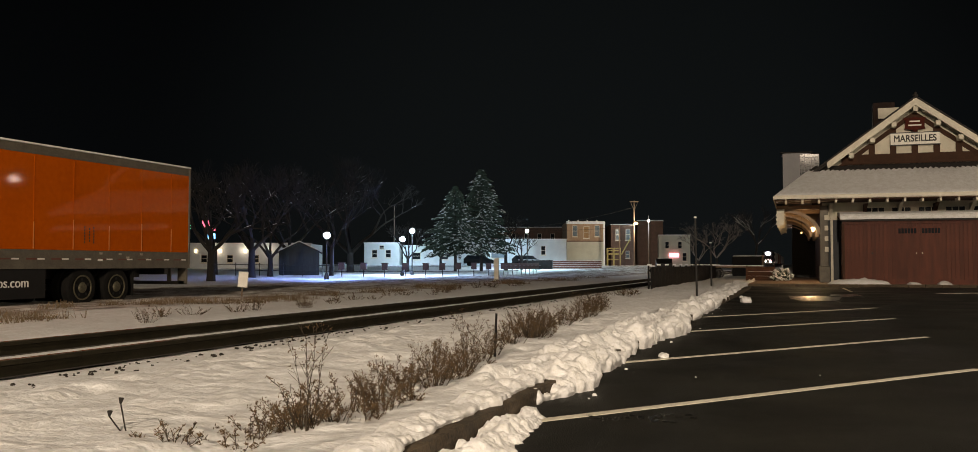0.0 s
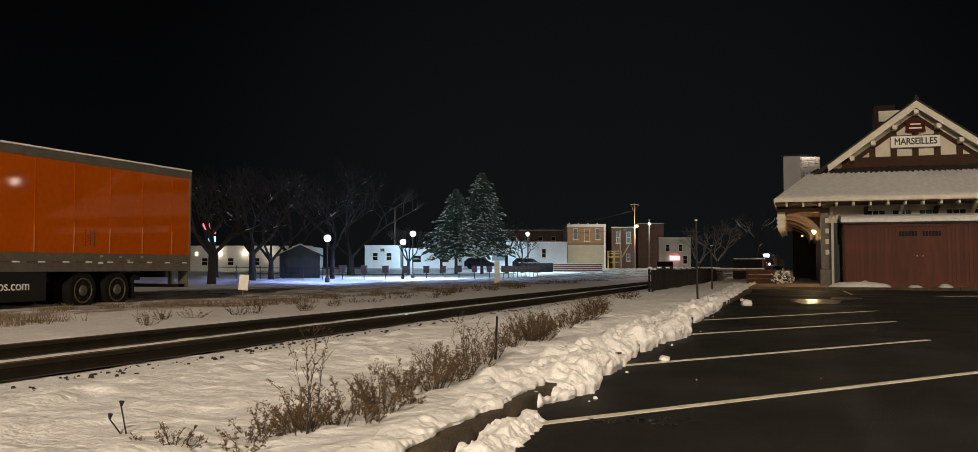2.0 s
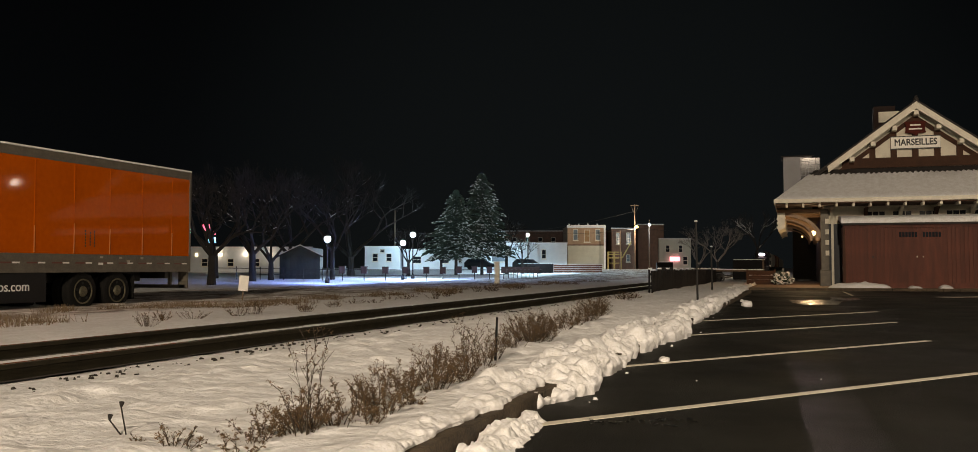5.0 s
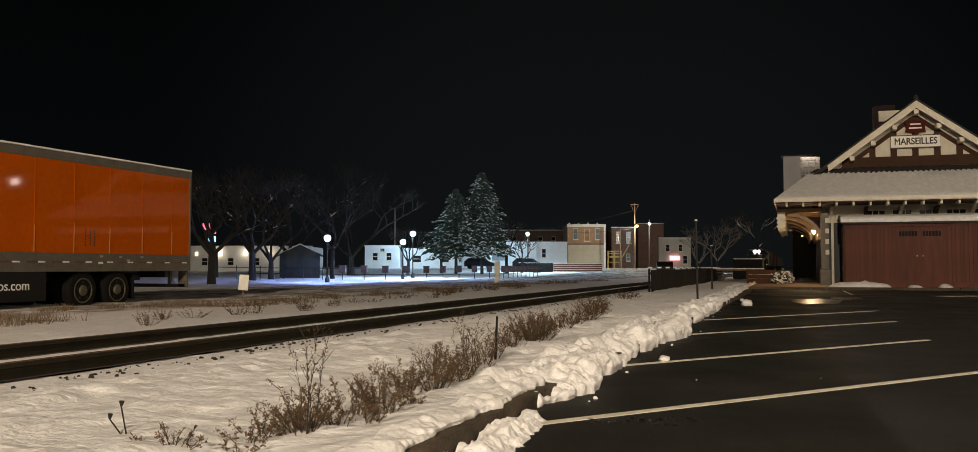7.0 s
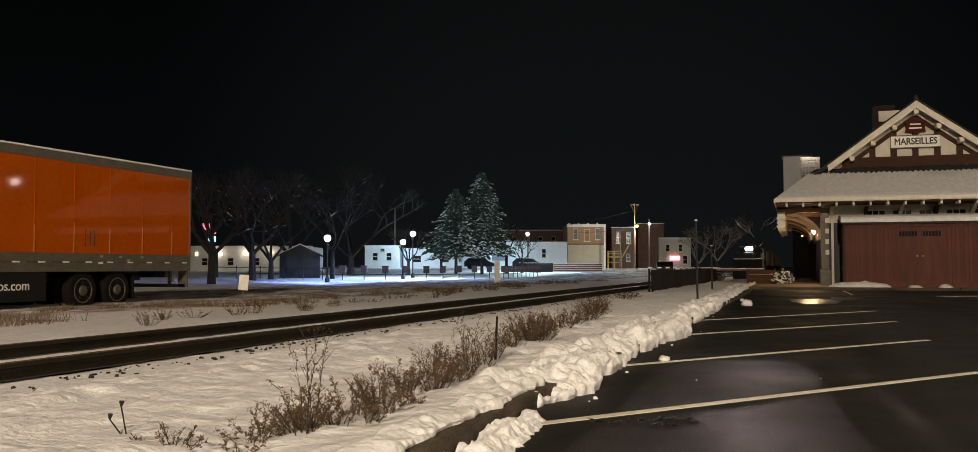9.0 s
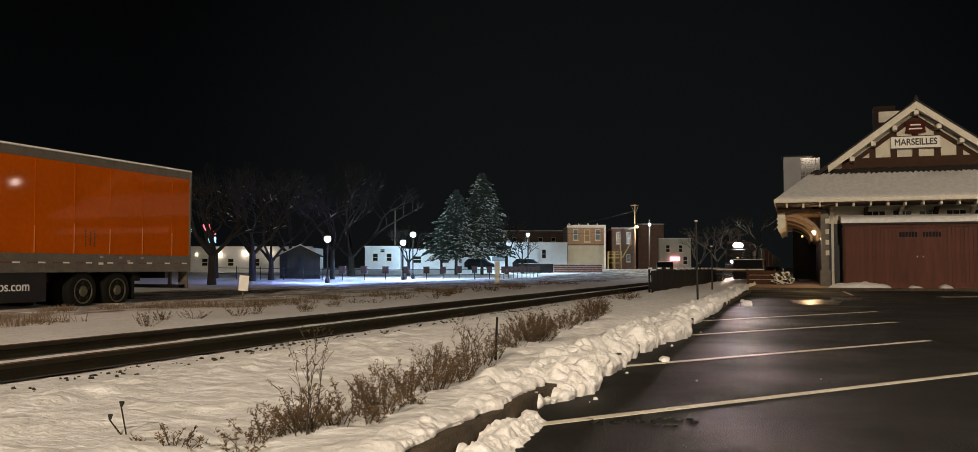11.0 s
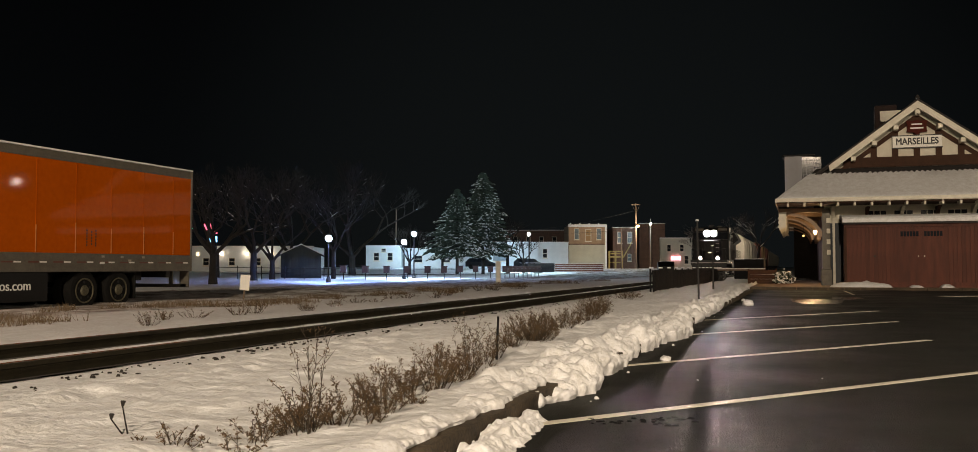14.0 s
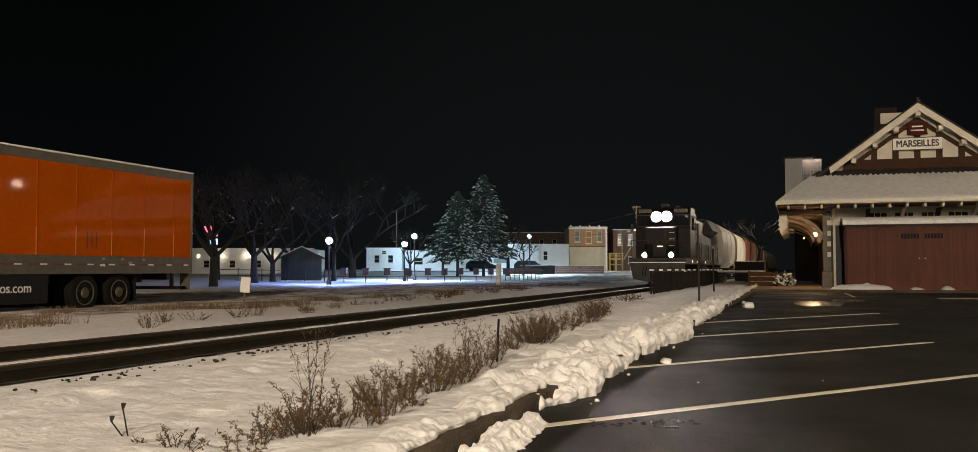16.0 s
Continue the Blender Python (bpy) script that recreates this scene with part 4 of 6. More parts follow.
def build_locomotive():
    t = thing("locomotive", pose(TRACK_X, 240, 0.2452), "dark freight locomotive with blazing twin headlight and two ditch lights", "locomotive")
    TRAIN.append((t, 0.0))
    # y = 0 is the headlight's face; the hood runs back along +y
    part("frame", boxes((-1.5, -0.9, 1.1, 1.5, 20.6, 1.42)), DARK_STEEL, t)
    bm = bmesh.new()
    prism(bm, [(-1.45, 1.1), (1.45, 1.1), (1.3, 0.3), (0.5, 0.15), (-0.5, 0.15), (-1.3, 0.3)], "y", -0.95, -0.8)
    part("pilot", bm, DARK_STEEL, t, "black snow-plough pilot")
    bm = boxes((-1.48, -0.97, 1.16, 1.48, -0.955, 1.2))
    part("platform_stripe", bm, REFLECT_W, t, "thin white edge stripe on the platform")
    # short hood and cab
    bm = bmesh.new()
    prism(bm, [(0.25, 1.42), (0.0, 2.2), (0.15, 3.1), (1.6, 3.2), (1.6, 1.42)], "x", -0.85, 0.85)
    bevel(bm, 0.08, 2)
    nose = part("nose", bm, LOCO_PAINT, t, "dark short hood")
    part("nose_door", boxes((-0.35, 0.0, 1.5, 0.3, 0.09, 2.9)), LOCO_PAINT, nose)
    bm = bmesh.new()
    prism(bm, [(1.3, 1.42), (1.2, 3.0), (1.45, 3.9), (1.65, 4.25), (3.6, 4.25), (3.6, 1.42)], "x", -1.5, 1.5)
    bevel(bm, 0.06, 2)
    cab = part("cab", bm, LOCO_PAINT, t, "dark wide cab")
    for sx in (-0.98, 0.98):
        w = part("windscreen", boxes((sx - 0.4, 1.12, 3.22, sx + 0.4, 1.3, 3.78)), GLASS_DARK, cab, "dark windscreen")
        for z in (3.17, 3.785):
            part("windscreen_frame", boxes((sx - 0.45, 1.14, z, sx + 0.45, 1.28, z + 0.045)), DARK_STEEL, w)
        part("side_window", boxes((math.copysign(1.49, sx) - 0.02, 1.9, 3.0, math.copysign(1.49, sx) + 0.02, 3.1, 3.7)), GLASS_DARK, cab)
        part("number_board", boxes((sx - 0.36, 1.28, 3.95, sx + 0.36, 1.42, 4.15)), GREY_ALU, cab, "pale number board")
    # headlight: two sealed beams side by side in a housing, oversized to imitate glare
    hous = boxes((-0.56, 1.06, 3.41, 0.56, 1.5, 3.99))
    bevel(hous, 0.06, 2)
    h = part("headlight_housing", hous, DARK_STEEL, t, "headlight housing")
    HY, HZ = 1.0, 3.7
    for sx in (-0.28, 0.28):
        rim = bmesh.new()
        lathe(rim, [(0.27, 0.06), (0.295, 0.06), (0.295, -0.27), (0.27, -0.27), (0.27, 0.06)], (sx, HY, HZ), "y", 24, False)
        part("headlight_rim", rim, BLACK, h)
        # wide glowing bowl, larger than a real lens, stands in for the glare
        bowl = bmesh.new()
        inner = 0.115 if sx > 0 else 0.02
        lathe(bowl, [(inner, -0.2), (0.2, -0.22), (0.268, -0.255)], (sx, HY, HZ), "y", 24, False)
        part("headlight_lens", bowl, HEADLIGHT, h, "glaring white headlight")
        if sx > 0:
            core = bmesh.new()
            lathe(core, [(0.03, 0.043), (0.03, 0.038)], (sx, HY, HZ), "y", 16)
            part("headlight_core", core, HEADLIGHT_CORE, h, "white-hot headlight core")
            # added black tube and louvre round the core shape its beam
            tube = bmesh.new()
            lathe(tube, [(0.108, 0.05), (0.113, 0.05), (0.113, -0.226), (0.108, -0.226), (0.108, 0.05)], (sx, HY, HZ), "y", 20, False)
            part("beam_tube", tube, BLACK, h)
            louvre(sx, HZ, 0.106, HY + 0.034, 0.045, 0.26, h)
    for sx in (-0.7, 0.7):
        hb = part("ditch_light_box", boxes((sx - 0.08, -0.72, 1.42, sx + 0.08, -0.55, 1.64)), DARK_STEEL, t, "ditch light box")
        bm = bmesh.new()
        lathe(bm, [(0.125, 0.005), (0.125, 0.0)], (sx, -0.76, 1.57), "y", 16)
        tube = bmesh.new()
        lathe(tube, [(0.13, 0.01), (0.145, 0.01), (0.145, -0.17), (0.13, -0.17), (0.13, 0.01)], (sx, -0.76, 1.57), "y", 16, False)
        lathe(tube, [(0.14, 0.016), (0.14, 0.012)], (sx, -0.76, 1.57), "y", 16)
        part("ditch_light_hood", tube, BLACK, hb)
        louvre(sx, 1.57, 0.125, -0.765, 0.042, 0.17, hb)
        part("ditch_light_lens", bm, DITCH, hb, "glaring warm-white ditch light")
    # small lights and fittings of the front
    part("gauge_lamp", boxes((-0.12, -0.06, 2.02, 0.14, -0.04, 2.08)), WARM_GLOW, t, "small lit walkway lamp")
    for y in (2.0, 4.6, 9.4):
        part("step_lamp", boxes((1.5, y, 1.2, 1.53, y + 0.16, 1.3)), WARM_GLOW, t, "small lit step lamp")
    for sx in (-0.98, 0.98):
        bm = bmesh.new()
        rod(bm, (sx, 1.1, 3.22), (sx + 0.22, 1.1, 3.62), 0.012, seg=5)
        part("wiper", bm, BLACK, cab)
        part("sun_visor", boxes((math.copysign(1.5, sx) - 0.02, 1.8, 3.74, math.copysign(1.66, sx), 3.2, 3.78)), LOCO_PAINT, cab)
        bm = bmesh.new()
        rod(bm, (math.copysign(1.52, sx), 1.7, 3.1), (math.copysign(1.74, sx), 1.62, 3.1), 0.015, seg=5)
        box(bm, math.copysign(1.74, sx) - 0.06, 1.58, 2.95, math.copysign(1.74, sx) + 0.06, 1.62, 3.35)
        part("mirror", bm, DARK_STEEL, cab)
    bm = bmesh.new()
    lathe(bm, [(0.22, 0), (0.2, 0.1), (0.1, 0.17), (0.02, 0.18)], (0.6, 2.9, 4.25), "z", 14)
    part("antenna_dome", bm, GREY_ALU, cab, "pale antenna dome")
    bm = bmesh.new()
    for z in (1.75, 2.1, 2.45, 2.8):
        rod(bm, (0.5, 0.0, z), (0.78, 0.0, z), 0.014, seg=5)
    part("grab_iron", bm, REFLECT_W, nose, "pale grab irons")
    for sx in (-0.75, -0.6, 0.6, 0.75):
        bm = bmesh.new()
        prev = Vector((sx, -0.96, 1.0))
        for k in range(1, 7):
            q = Vector((sx + 0.03 * math.sin(k), -0.96 - 0.12 * math.sin(math.pi * k / 7), 1.0 - 0.09 * k))
            rod(bm, prev, q, 0.022, seg=6)
            prev = q
        part("air_hose", bm, RUBBER, t)
    part("anticlimber", boxes((-1.2, -1.06, 1.28, 1.2, -0.955, 1.4)), DARK_STEEL, t)
    for k in range(2):
        part("radiator_fan_guard", boxes((-0.8, 15.6 + 2.2 * k, 4.25, 0.8, 17.2 + 2.2 * k, 4.33)), DARK_STEEL, t)
    # long hood
    part("long_hood", boxes((-0.95, 3.6, 1.42, 0.95, 17.5, 3.95)), LOCO_PAINT, t, "dark long hood")
    part("dynamic_brake", boxes((-1.1, 4.4, 3.4, 1.1, 8.0, 4.2)), LOCO_PAINT, t)
    bm = bmesh.new()
    prism(bm, [(-1.5, 3.5), (-1.1, 4.25), (1.1, 4.25), (1.5, 3.5), (0.95, 3.1), (-0.95, 3.1)], "y", 15.0, 20.0)
    part("radiator", bm, LOCO_PAINT, t, "flared radiator")
    part("rear_hood", boxes((-0.95, 17.5, 1.42, 0.95, 20.0, 3.1)), LOCO_PAINT, t)
    door = mesh_of("hood_door", boxes((0, -0.28, 1.6, 0.03, 0.28, 3.1)), LOCO_PAINT)
    for k in range(18):
        part("hood_door", door, None, t, m=pose(0.95, 4.2 + k * 0.7, 0))
    part("exhaust_stack", boxes((-0.5, 10.0, 3.95, 0.5, 11.2, 4.2)), DARK_STEEL, t)
    bm = bmesh.new()
    for k in range(3):
        rod(bm, (-0.15 + 0.15 * k, 2.5, 4.42), (-0.15 + 0.15 * k, 2.0 - 0.06 * k, 4.42), 0.03, 0.08, 8)
    box(bm, -0.2, 2.3, 4.25, 0.2, 2.4, 4.42)
    part("horn", bm, DARK_STEEL, t, "air horn")
    part("fuel_tank", boxes((-1.35, 7.5, 0.3, 1.35, 12.5, 1.1)), DARK_STEEL, t)
    rail_bm = bmesh.new()
    for sx in (-1.42, 1.42):
        rod(rail_bm, (sx, 3.7, 2.45), (sx, 20.3, 2.45), 0.02, seg=6)
        for k in range(12):
            rod(rail_bm, (sx, 3.8 + k * 1.48, 1.42), (sx, 3.8 + k * 1.48, 2.45), 0.018, seg=6)
    for sx in (-1.4, -0.5, 0.5, 1.4):
        rod(rail_bm, (sx, -0.86, 1.42), (sx, -0.86, 2.35), 0.02, seg=6)
    for a, b in ((-1.4, -0.5), (0.5, 1.4)):
        rod(rail_bm, (a, -0.86, 2.35), (b, -0.86, 2.35), 0.02, seg=6)
    part("handrail", rail_bm, DARK_STEEL, t, "dark tubular handrails")
    for sx in (-1.45, 1.05):
        part("step", boxes((sx, -0.8, 0.35, sx + 0.4, -0.45, 0.4), (sx, -0.78, 0.7, sx + 0.4, -0.45, 0.75), (sx, -0.8, 0.3, sx + 0.03, -0.76, 1.1)), REFLECT_W, t)
    bm = boxes((-0.12, -1.5, 0.72, 0.12, -0.9, 0.98))
    bevel(bm, 0.03, 1)
    part("coupler", bm, DARK_STEEL, t)
    for y in (3.2, 16.5):
        bogie(t, y, 3)


def build_hopper(dist, material, label):
    t = thing("hopper_car", pose(TRACK_X, 240 + dist, 0.2452), label, "freight car", "freight cars of the train")
    TRAIN.append((t, dist))
    L = 17.2
    half = [(0.95, 0.95), (1.42, 1.35), (1.55, 1.9), (1.58, 3.0), (1.5, 3.75), (1.2, 4.25), (0.7, 4.5)]
    bm = bmesh.new()
    prism(bm, half + [(-u, v) for u, v in half[::-1]], "y", 1.2, L - 1.2)
    part("body", bm, material, t, "curved-side covered hopper body")
    rib = bmesh.new()
    prism(rib, [(0.95, 0.93), (1.44, 1.34), (1.57, 1.9), (1.6, 3.0), (1.52, 3.76), (1.21, 4.27), (1.15, 4.2), (1.4, 3.7), (1.5, 3), (1.48, 1.9), (1.36, 1.4), (0.95, 1.1)], "y", -0.05, 0.05)
    rm = mesh_of("rib", rib, material)
    for k in range(4):
        part("rib", rm, None, t, m=pose(0, 1.3 + k * (L - 2.6) / 3, 0))
    for y in (0.6, L - 0.6):
        part("end_platform", boxes((-1.45, y - 0.6, 0.95, 1.45, y + 0.6, 1.12)), DARK_STEEL, t)
    bm = bmesh.new()
    for sx in (-0.4, 0.4):
        for k in range(8):
            rod(bm, (sx - 0.2, 0.3, 1.2 + k * 0.4), (sx + 0.2, 0.3, 1.2 + k * 0.4), 0.015, seg=5)
        rod(bm, (sx - 0.2, 0.3, 1.1), (sx - 0.2, 0.3, 4.3), 0.018, seg=5)
        rod(bm, (sx + 0.2, 0.3, 1.1), (sx + 0.2, 0.3, 4.3), 0.018, seg=5)
    part("ladder", bm, DARK_STEEL, t)
    part("roof_walk", boxes((-0.45, 1.0, 4.55, 0.45, L - 1.0, 4.6)), GREY_ALU, t)
    for y in (2.6, L - 2.6):
        bogie(t, y, 2)


def build_boxcar(dist, material, label):
    t = thing("boxcar", pose(TRACK_X, 240 + dist, 0.2452), label, "freight car", "freight cars of the train")
    TRAIN.append((t, dist))
    L = 17.2
    bm = boxes((-1.5, 0.5, 1.0, 1.5, L - 0.5, 4.3))
    bevel(bm, 0.08, 1)
    part("body", bm, material, t)
    rib = mesh_of("side_post", boxes((1.5, -0.06, 1.05, 1.56, 0.06, 4.2)), material)
    for k in range(14):
        part("side_post", rib, None, t, m=pose(0, 0.8 + k * 1.2, 0))
    part("sliding_door", boxes((1.5, 7.1, 1.1, 1.6, 10.1, 4.05)), material, t)
    part("roof", boxes((-1.55, 0.4, 4.3, 1.55, L - 0.4, 4.4)), GREY_ALU, t)
    for y in (2.6, L - 2.6):
        bogie(t, y, 2)


build_locomotive()
build_hopper(21.8, HOPPER_GREY, "pale grey covered hopper car behind the locomotive")
build_hopper(39.6, HOPPER_GREY, "pale grey covered hopper car in mid train")
build_boxcar(57.4, BOX_RED, "oxide red boxcar in the train")
build_boxcar(75.2, BOX_TAN, "tan boxcar in the train")
build_boxcar(93.0, BOX_RED, "oxide red boxcar in the train")
for k in range(6):
    build_hopper(110.8 + 17.8 * k, HOPPER_GREY, "pale grey covered hopper car in mid train")
# ---- trees and shrubs ----
def branch(bm, snow, p, d, length, r, depth, spread, rng, droop=0.0, flakes=0.1):
    """Grow a limb in two bent lengths, then fork."""
    seg = 7 if depth > 4 else 5 if depth > 2 else 3
    q = p
    for k in range(2):
        d = (d + Vector((rng.uniform(-1, 1), rng.uniform(-1, 1), rng.uniform(-0.5, 0.7) - droop)) * 0.2).normalized()
        n = q + d * length / 2
        rod(bm, q, n, r * (1 - 0.2 * k), r * (0.82 - 0.2 * k), seg, depth == 0)
        if snow is not None and depth in (1, 2, 3, 4) and abs(d.z) < 0.75 and rng.random() < flakes:
            lift = Vector((0, 0, r * 0.8))
            rod(snow, q + lift, n + lift, r * 0.7, r * 0.5, 4)
        q = n
    if depth == 0:
        return
    for k in range(2 if depth > 3 else 3):
        out = Vector((rng.uniform(-1, 1), rng.uniform(-1, 1), rng.uniform(-0.35, 0.6) - droop))
        nd = (d + out * spread).normalized()
        start = q if k < 2 else p.lerp(q, rng.uniform(0.35, 0.9))
        branch(bm, snow, start, nd, length * rng.uniform(0.66, 0.86), r * 0.62, depth - 1, spread, rng, droop, flakes)


def bare_tree(x, y, tall, seed, label, trunk=0.2, fork=0.22, depth=6, spread=0.75, lean=(0, 0), bark=None, flakes=0.05):
    rng = random.Random(seed)
    t = thing("bare_tree", pose(x, y, level(x, y) - 0.05), label, "tree", "bare trees")
    bm, sn, limbs = bmesh.new(), bmesh.new(), bmesh.new()
    h = tall * fork
    top = Vector((lean[0], lean[1], h))
    rod(bm, (0, 0, 0), top * 0.5, trunk * 1.25, trunk, 10)
    rod(bm, top * 0.5, top, trunk, trunk * 0.9, 10)
    part("trunk", bm, BARK, t)
    n = 4
    for k in range(n):
        a = 2 * math.pi * (k + rng.random() * 0.6) / n
        d = Vector((math.cos(a) * 0.8, math.sin(a) * 0.8, 0.95)).normalized()
        branch(limbs, sn, top - Vector((0, 0, 0.1)), d, (tall - h) * 0.3, trunk * 0.6, depth, spread, rng, 0.0, flakes)
    part("crown", limbs, bark or BARK, t, "bare spreading limbs and twigs", kind="stuff")
    if sn.verts:
        part("branch_snow", sn, SNOW, t, "snow lying on the limbs", kind="stuff")
    return t


BARE = "leafless dark tree with spreading twigs, snow dusted limbs"
bare_tree(-32.05, 46.31, 6.9, 1, BARE, 0.22, 0.26)
bare_tree(-36.46, 57.49, 8.4, 2, BARE, 0.24, 0.24)
bare_tree(-37.34, 61.41, 7.4, 3, BARE, 0.2, 0.2)
bare_tree(-35.8, 68.2, 8.0, 4, BARE, 0.18, 0.3)
bare_tree(-42.97, 85.88, 12.3, 5, "large leafless tree with broad dark crown in the park", 0.34, 0.16, 6, 0.8)
bare_tree(-46.0, 79.0, 11.0, 6, "large leafless tree with broad dark crown in the park", 0.3, 0.2, 6, 0.8)
bare_tree(-44.0, 64.0, 9.5, 13, BARE, 0.24, 0.22)
bare_tree(-39.4, 92.3, 6.0, 7, BARE, 0.16, 0.25, 5)
bare_tree(-40.4, 104.6, 5.5, 8, BARE, 0.16, 0.3, 5)
bare_tree(-33.0, 107.05, 8.0, 9, BARE, 0.2, 0.3, 5)
bare_tree(-32.6, 112.4, 5.0, 10, "small leafless tree with wide low fork", 0.18, 0.3, 5, 0.9)
bare_tree(-9.9, 126.0, 7.6, 11, "tall leafless tree beyond the platform, fine twigs coloured as lit", 0.15, 0.25, 7, 0.8, bark=LIT_BARK, flakes=0.0)
bare_tree(-13.6, 140.0, 6.2, 14, "lower leafless tree beyond the platform, fine twigs coloured as lit", 0.15, 0.25, 6, 0.75, bark=LIT_BARK, flakes=0.0)
bare_tree(-3.2, 76.0, 6.2, 12, "slender young tree with snow on its upright twigs", 0.09, 0.4, 4, 0.45, lean=(0.3, 0), flakes=0.9)


def snowy_fir(x, y, tall, radius, clear, seed, label):
    rng = random.Random(seed)
    t = thing("fir_tree", pose(x, y, level(x, y) - 0.05), label, "fir tree", "park firs")
    bm = bmesh.new()
    rod(bm, (0, 0, 0), (0, 0, tall * 0.6), 0.2, 0.1, 9)
    rod(bm, (0, 0, tall * 0.6), (0, 0, tall * 0.99), 0.1, 0.01, 7)
    part("trunk", bm, BARK, t)
    nb, sb = bmesh.new(), bmesh.new()
    z = clear
    while z < tall - 0.15:
        f = 1 - (z - clear) / (tall - clear)
        r = radius * f ** 0.85 * rng.uniform(0.85, 1.1) + 0.08
        n = max(5, int(5 + 9 * f))
        off = rng.random() * 6
        for k in range(n):
            a = off + 2 * math.pi * k / n + rng.uniform(-0.25, 0.25)
            rr = r * rng.uniform(0.72, 1.12)
            dirn = Vector((math.cos(a), math.sin(a), 0))
            side = Vector((-dirn.y, dirn.x, 0))
            sag = rng.uniform(0.12, 0.3)
            prev = Vector((0, 0, z))
            steps = max(2, int(rr / 0.32))
            for s in range(steps):
                u = (s + 1) / steps
                p = Vector((0, 0, z)) + dirn * rr * u + Vector((0, 0, -sag * rr * u * u + 0.12 * rr * u))
                wide = (0.42 * (1.15 - u) + 0.14) * (0.25 + 0.75 * f)
                for sg in (-1, 1, 0, -0.5, 0.5):
                    tip = p + side * sg * wide * rng.uniform(0.6, 1.1) + dirn * rng.uniform(0.05, 0.25) + Vector((0, 0, -rng.uniform(0.02, 0.2)))
                    rod(nb, prev.lerp(p, 0.4), tip, 0.11, 0.015, 4, False)
                    if rng.random() < (0.2 + 0.75 * noise.noise(prev * 0.9 + Vector((seed, 0, 0)))) * (0.5 + f):
                        c = prev.lerp(tip, rng.uniform(0.5, 0.9)) + Vector((0, 0, 0.07))
                        rod(sb, c - dirn * 0.13 - side * sg * 0.09, c + dirn * 0.15 + side * sg * 0.1 - Vector((0, 0, 0.06)), rng.uniform(0.03, 0.085), 0.025, 5)
                prev = p
        z += 0.34 * (0.6 + 0.6 * f)
    part("crown", nb, NEEDLE, t, "dense dark needle boughs", kind="stuff")
    part("bough_snow", sb, SNOW, t, "clumps of snow on the boughs", kind="stuff")


snowy_fir(-36.9, 100.2, 9.9, 4.0, 2.2, 31, "fir tree with snow-laden boughs standing in the park")
snowy_fir(-34.8, 103.2, 12.2, 4.3, 2.5, 32, "tall fir tree with snow-laden boughs standing in the park")


def dry_shrub(x, y, tall, wide, stems, seed, label, heads=0.6):
    """Dead weed clump: many forked stems with small dry leaves."""
    rng = random.Random(seed)
    t = thing("dry_shrub", pose(x, y, level(x, y) - 0.03), label, "shrub", "dry shrubs along the strip")
    bm, lf = bmesh.new(), bmesh.new()

    def leafy(p, n, size):
        for _ in range(n):
            c = p + Vector((rng.uniform(-1, 1), rng.uniform(-1, 1), rng.uniform(-1, 1))) * size * 1.4
            d = Vector((rng.uniform(-1, 1), rng.uniform(-1, 1), rng.uniform(-0.6, 1))).normalized()
            rod(lf, c, c + d * size * rng.uniform(1.0, 2.2), size * 0.34, size * 0.1, 3, False)

    for s in range(stems):
        a, lean = rng.uniform(0, 6.28), rng.random() ** 0.7
        p = Vector((math.cos(a) * wide * 0.35 * lean, math.sin(a) * wide * 0.35 * lean, 0))
        d = Vector((math.cos(a) * lean * wide / tall, math.sin(a) * lean * wide / tall, 1)).normalized()
        length = tall * rng.uniform(0.5, 1.0)
        r = 0.0036 * rng.uniform(0.7, 1.3)
        n = 5
        for k in range(n):
            d = (d + Vector((rng.uniform(-1, 1), rng.uniform(-1, 1), rng.uniform(-0.2, 0.4))) * 0.16).normalized()
            q = p + d * length / n
            rod(bm, p, q, r * (1 - k * 0.15), r * (0.85 - k * 0.15), 4, False)
            if k >= 1:
                for _ in range(2):
                    sd = (d + Vector((rng.uniform(-1, 1), rng.uniform(-1, 1), rng.uniform(0, 0.5))) * 0.85).normalized()
                    e = q + sd * length * rng.uniform(0.1, 0.24)
                    rod(bm, q, e, r * 0.5, r * 0.3, 3, False)
                    if rng.random() < heads:
                        leafy(e, 4, 0.0095)
                    e2 = q.lerp(e, 0.6) + Vector((rng.uniform(-1, 1), rng.uniform(-1, 1), rng.uniform(0, 1))) * length * 0.09
                    rod(bm, q.lerp(e, 0.6), e2, r * 0.4, r * 0.25, 3, False)
                    if rng.random() < heads:
                        leafy(e2, 3, 0.009)
            p = q
        leafy(p, 3, 0.012)
    for s in range(stems):      # matted short growth at the foot
        a, o = rng.uniform(0, 6.28), wide * 0.4 * rng.random()
        p = Vector((math.cos(a) * o, math.sin(a) * o, 0))
        q = p + Vector((rng.uniform(-0.5, 0.5), rng.uniform(-0.5, 0.5), 1)) * tall * rng.uniform(0.12, 0.35)
        rod(bm, p, q, 0.003, 0.0015, 3, False)
        leafy(p.lerp(q, 0.7), 3, 0.01)
    part("stem_clump", bm, DRY_STEM, t, kind="stuff")
    part("dry_foliage", lf, DRY_HEAD, t, "small curled brown leaves", kind="stuff")


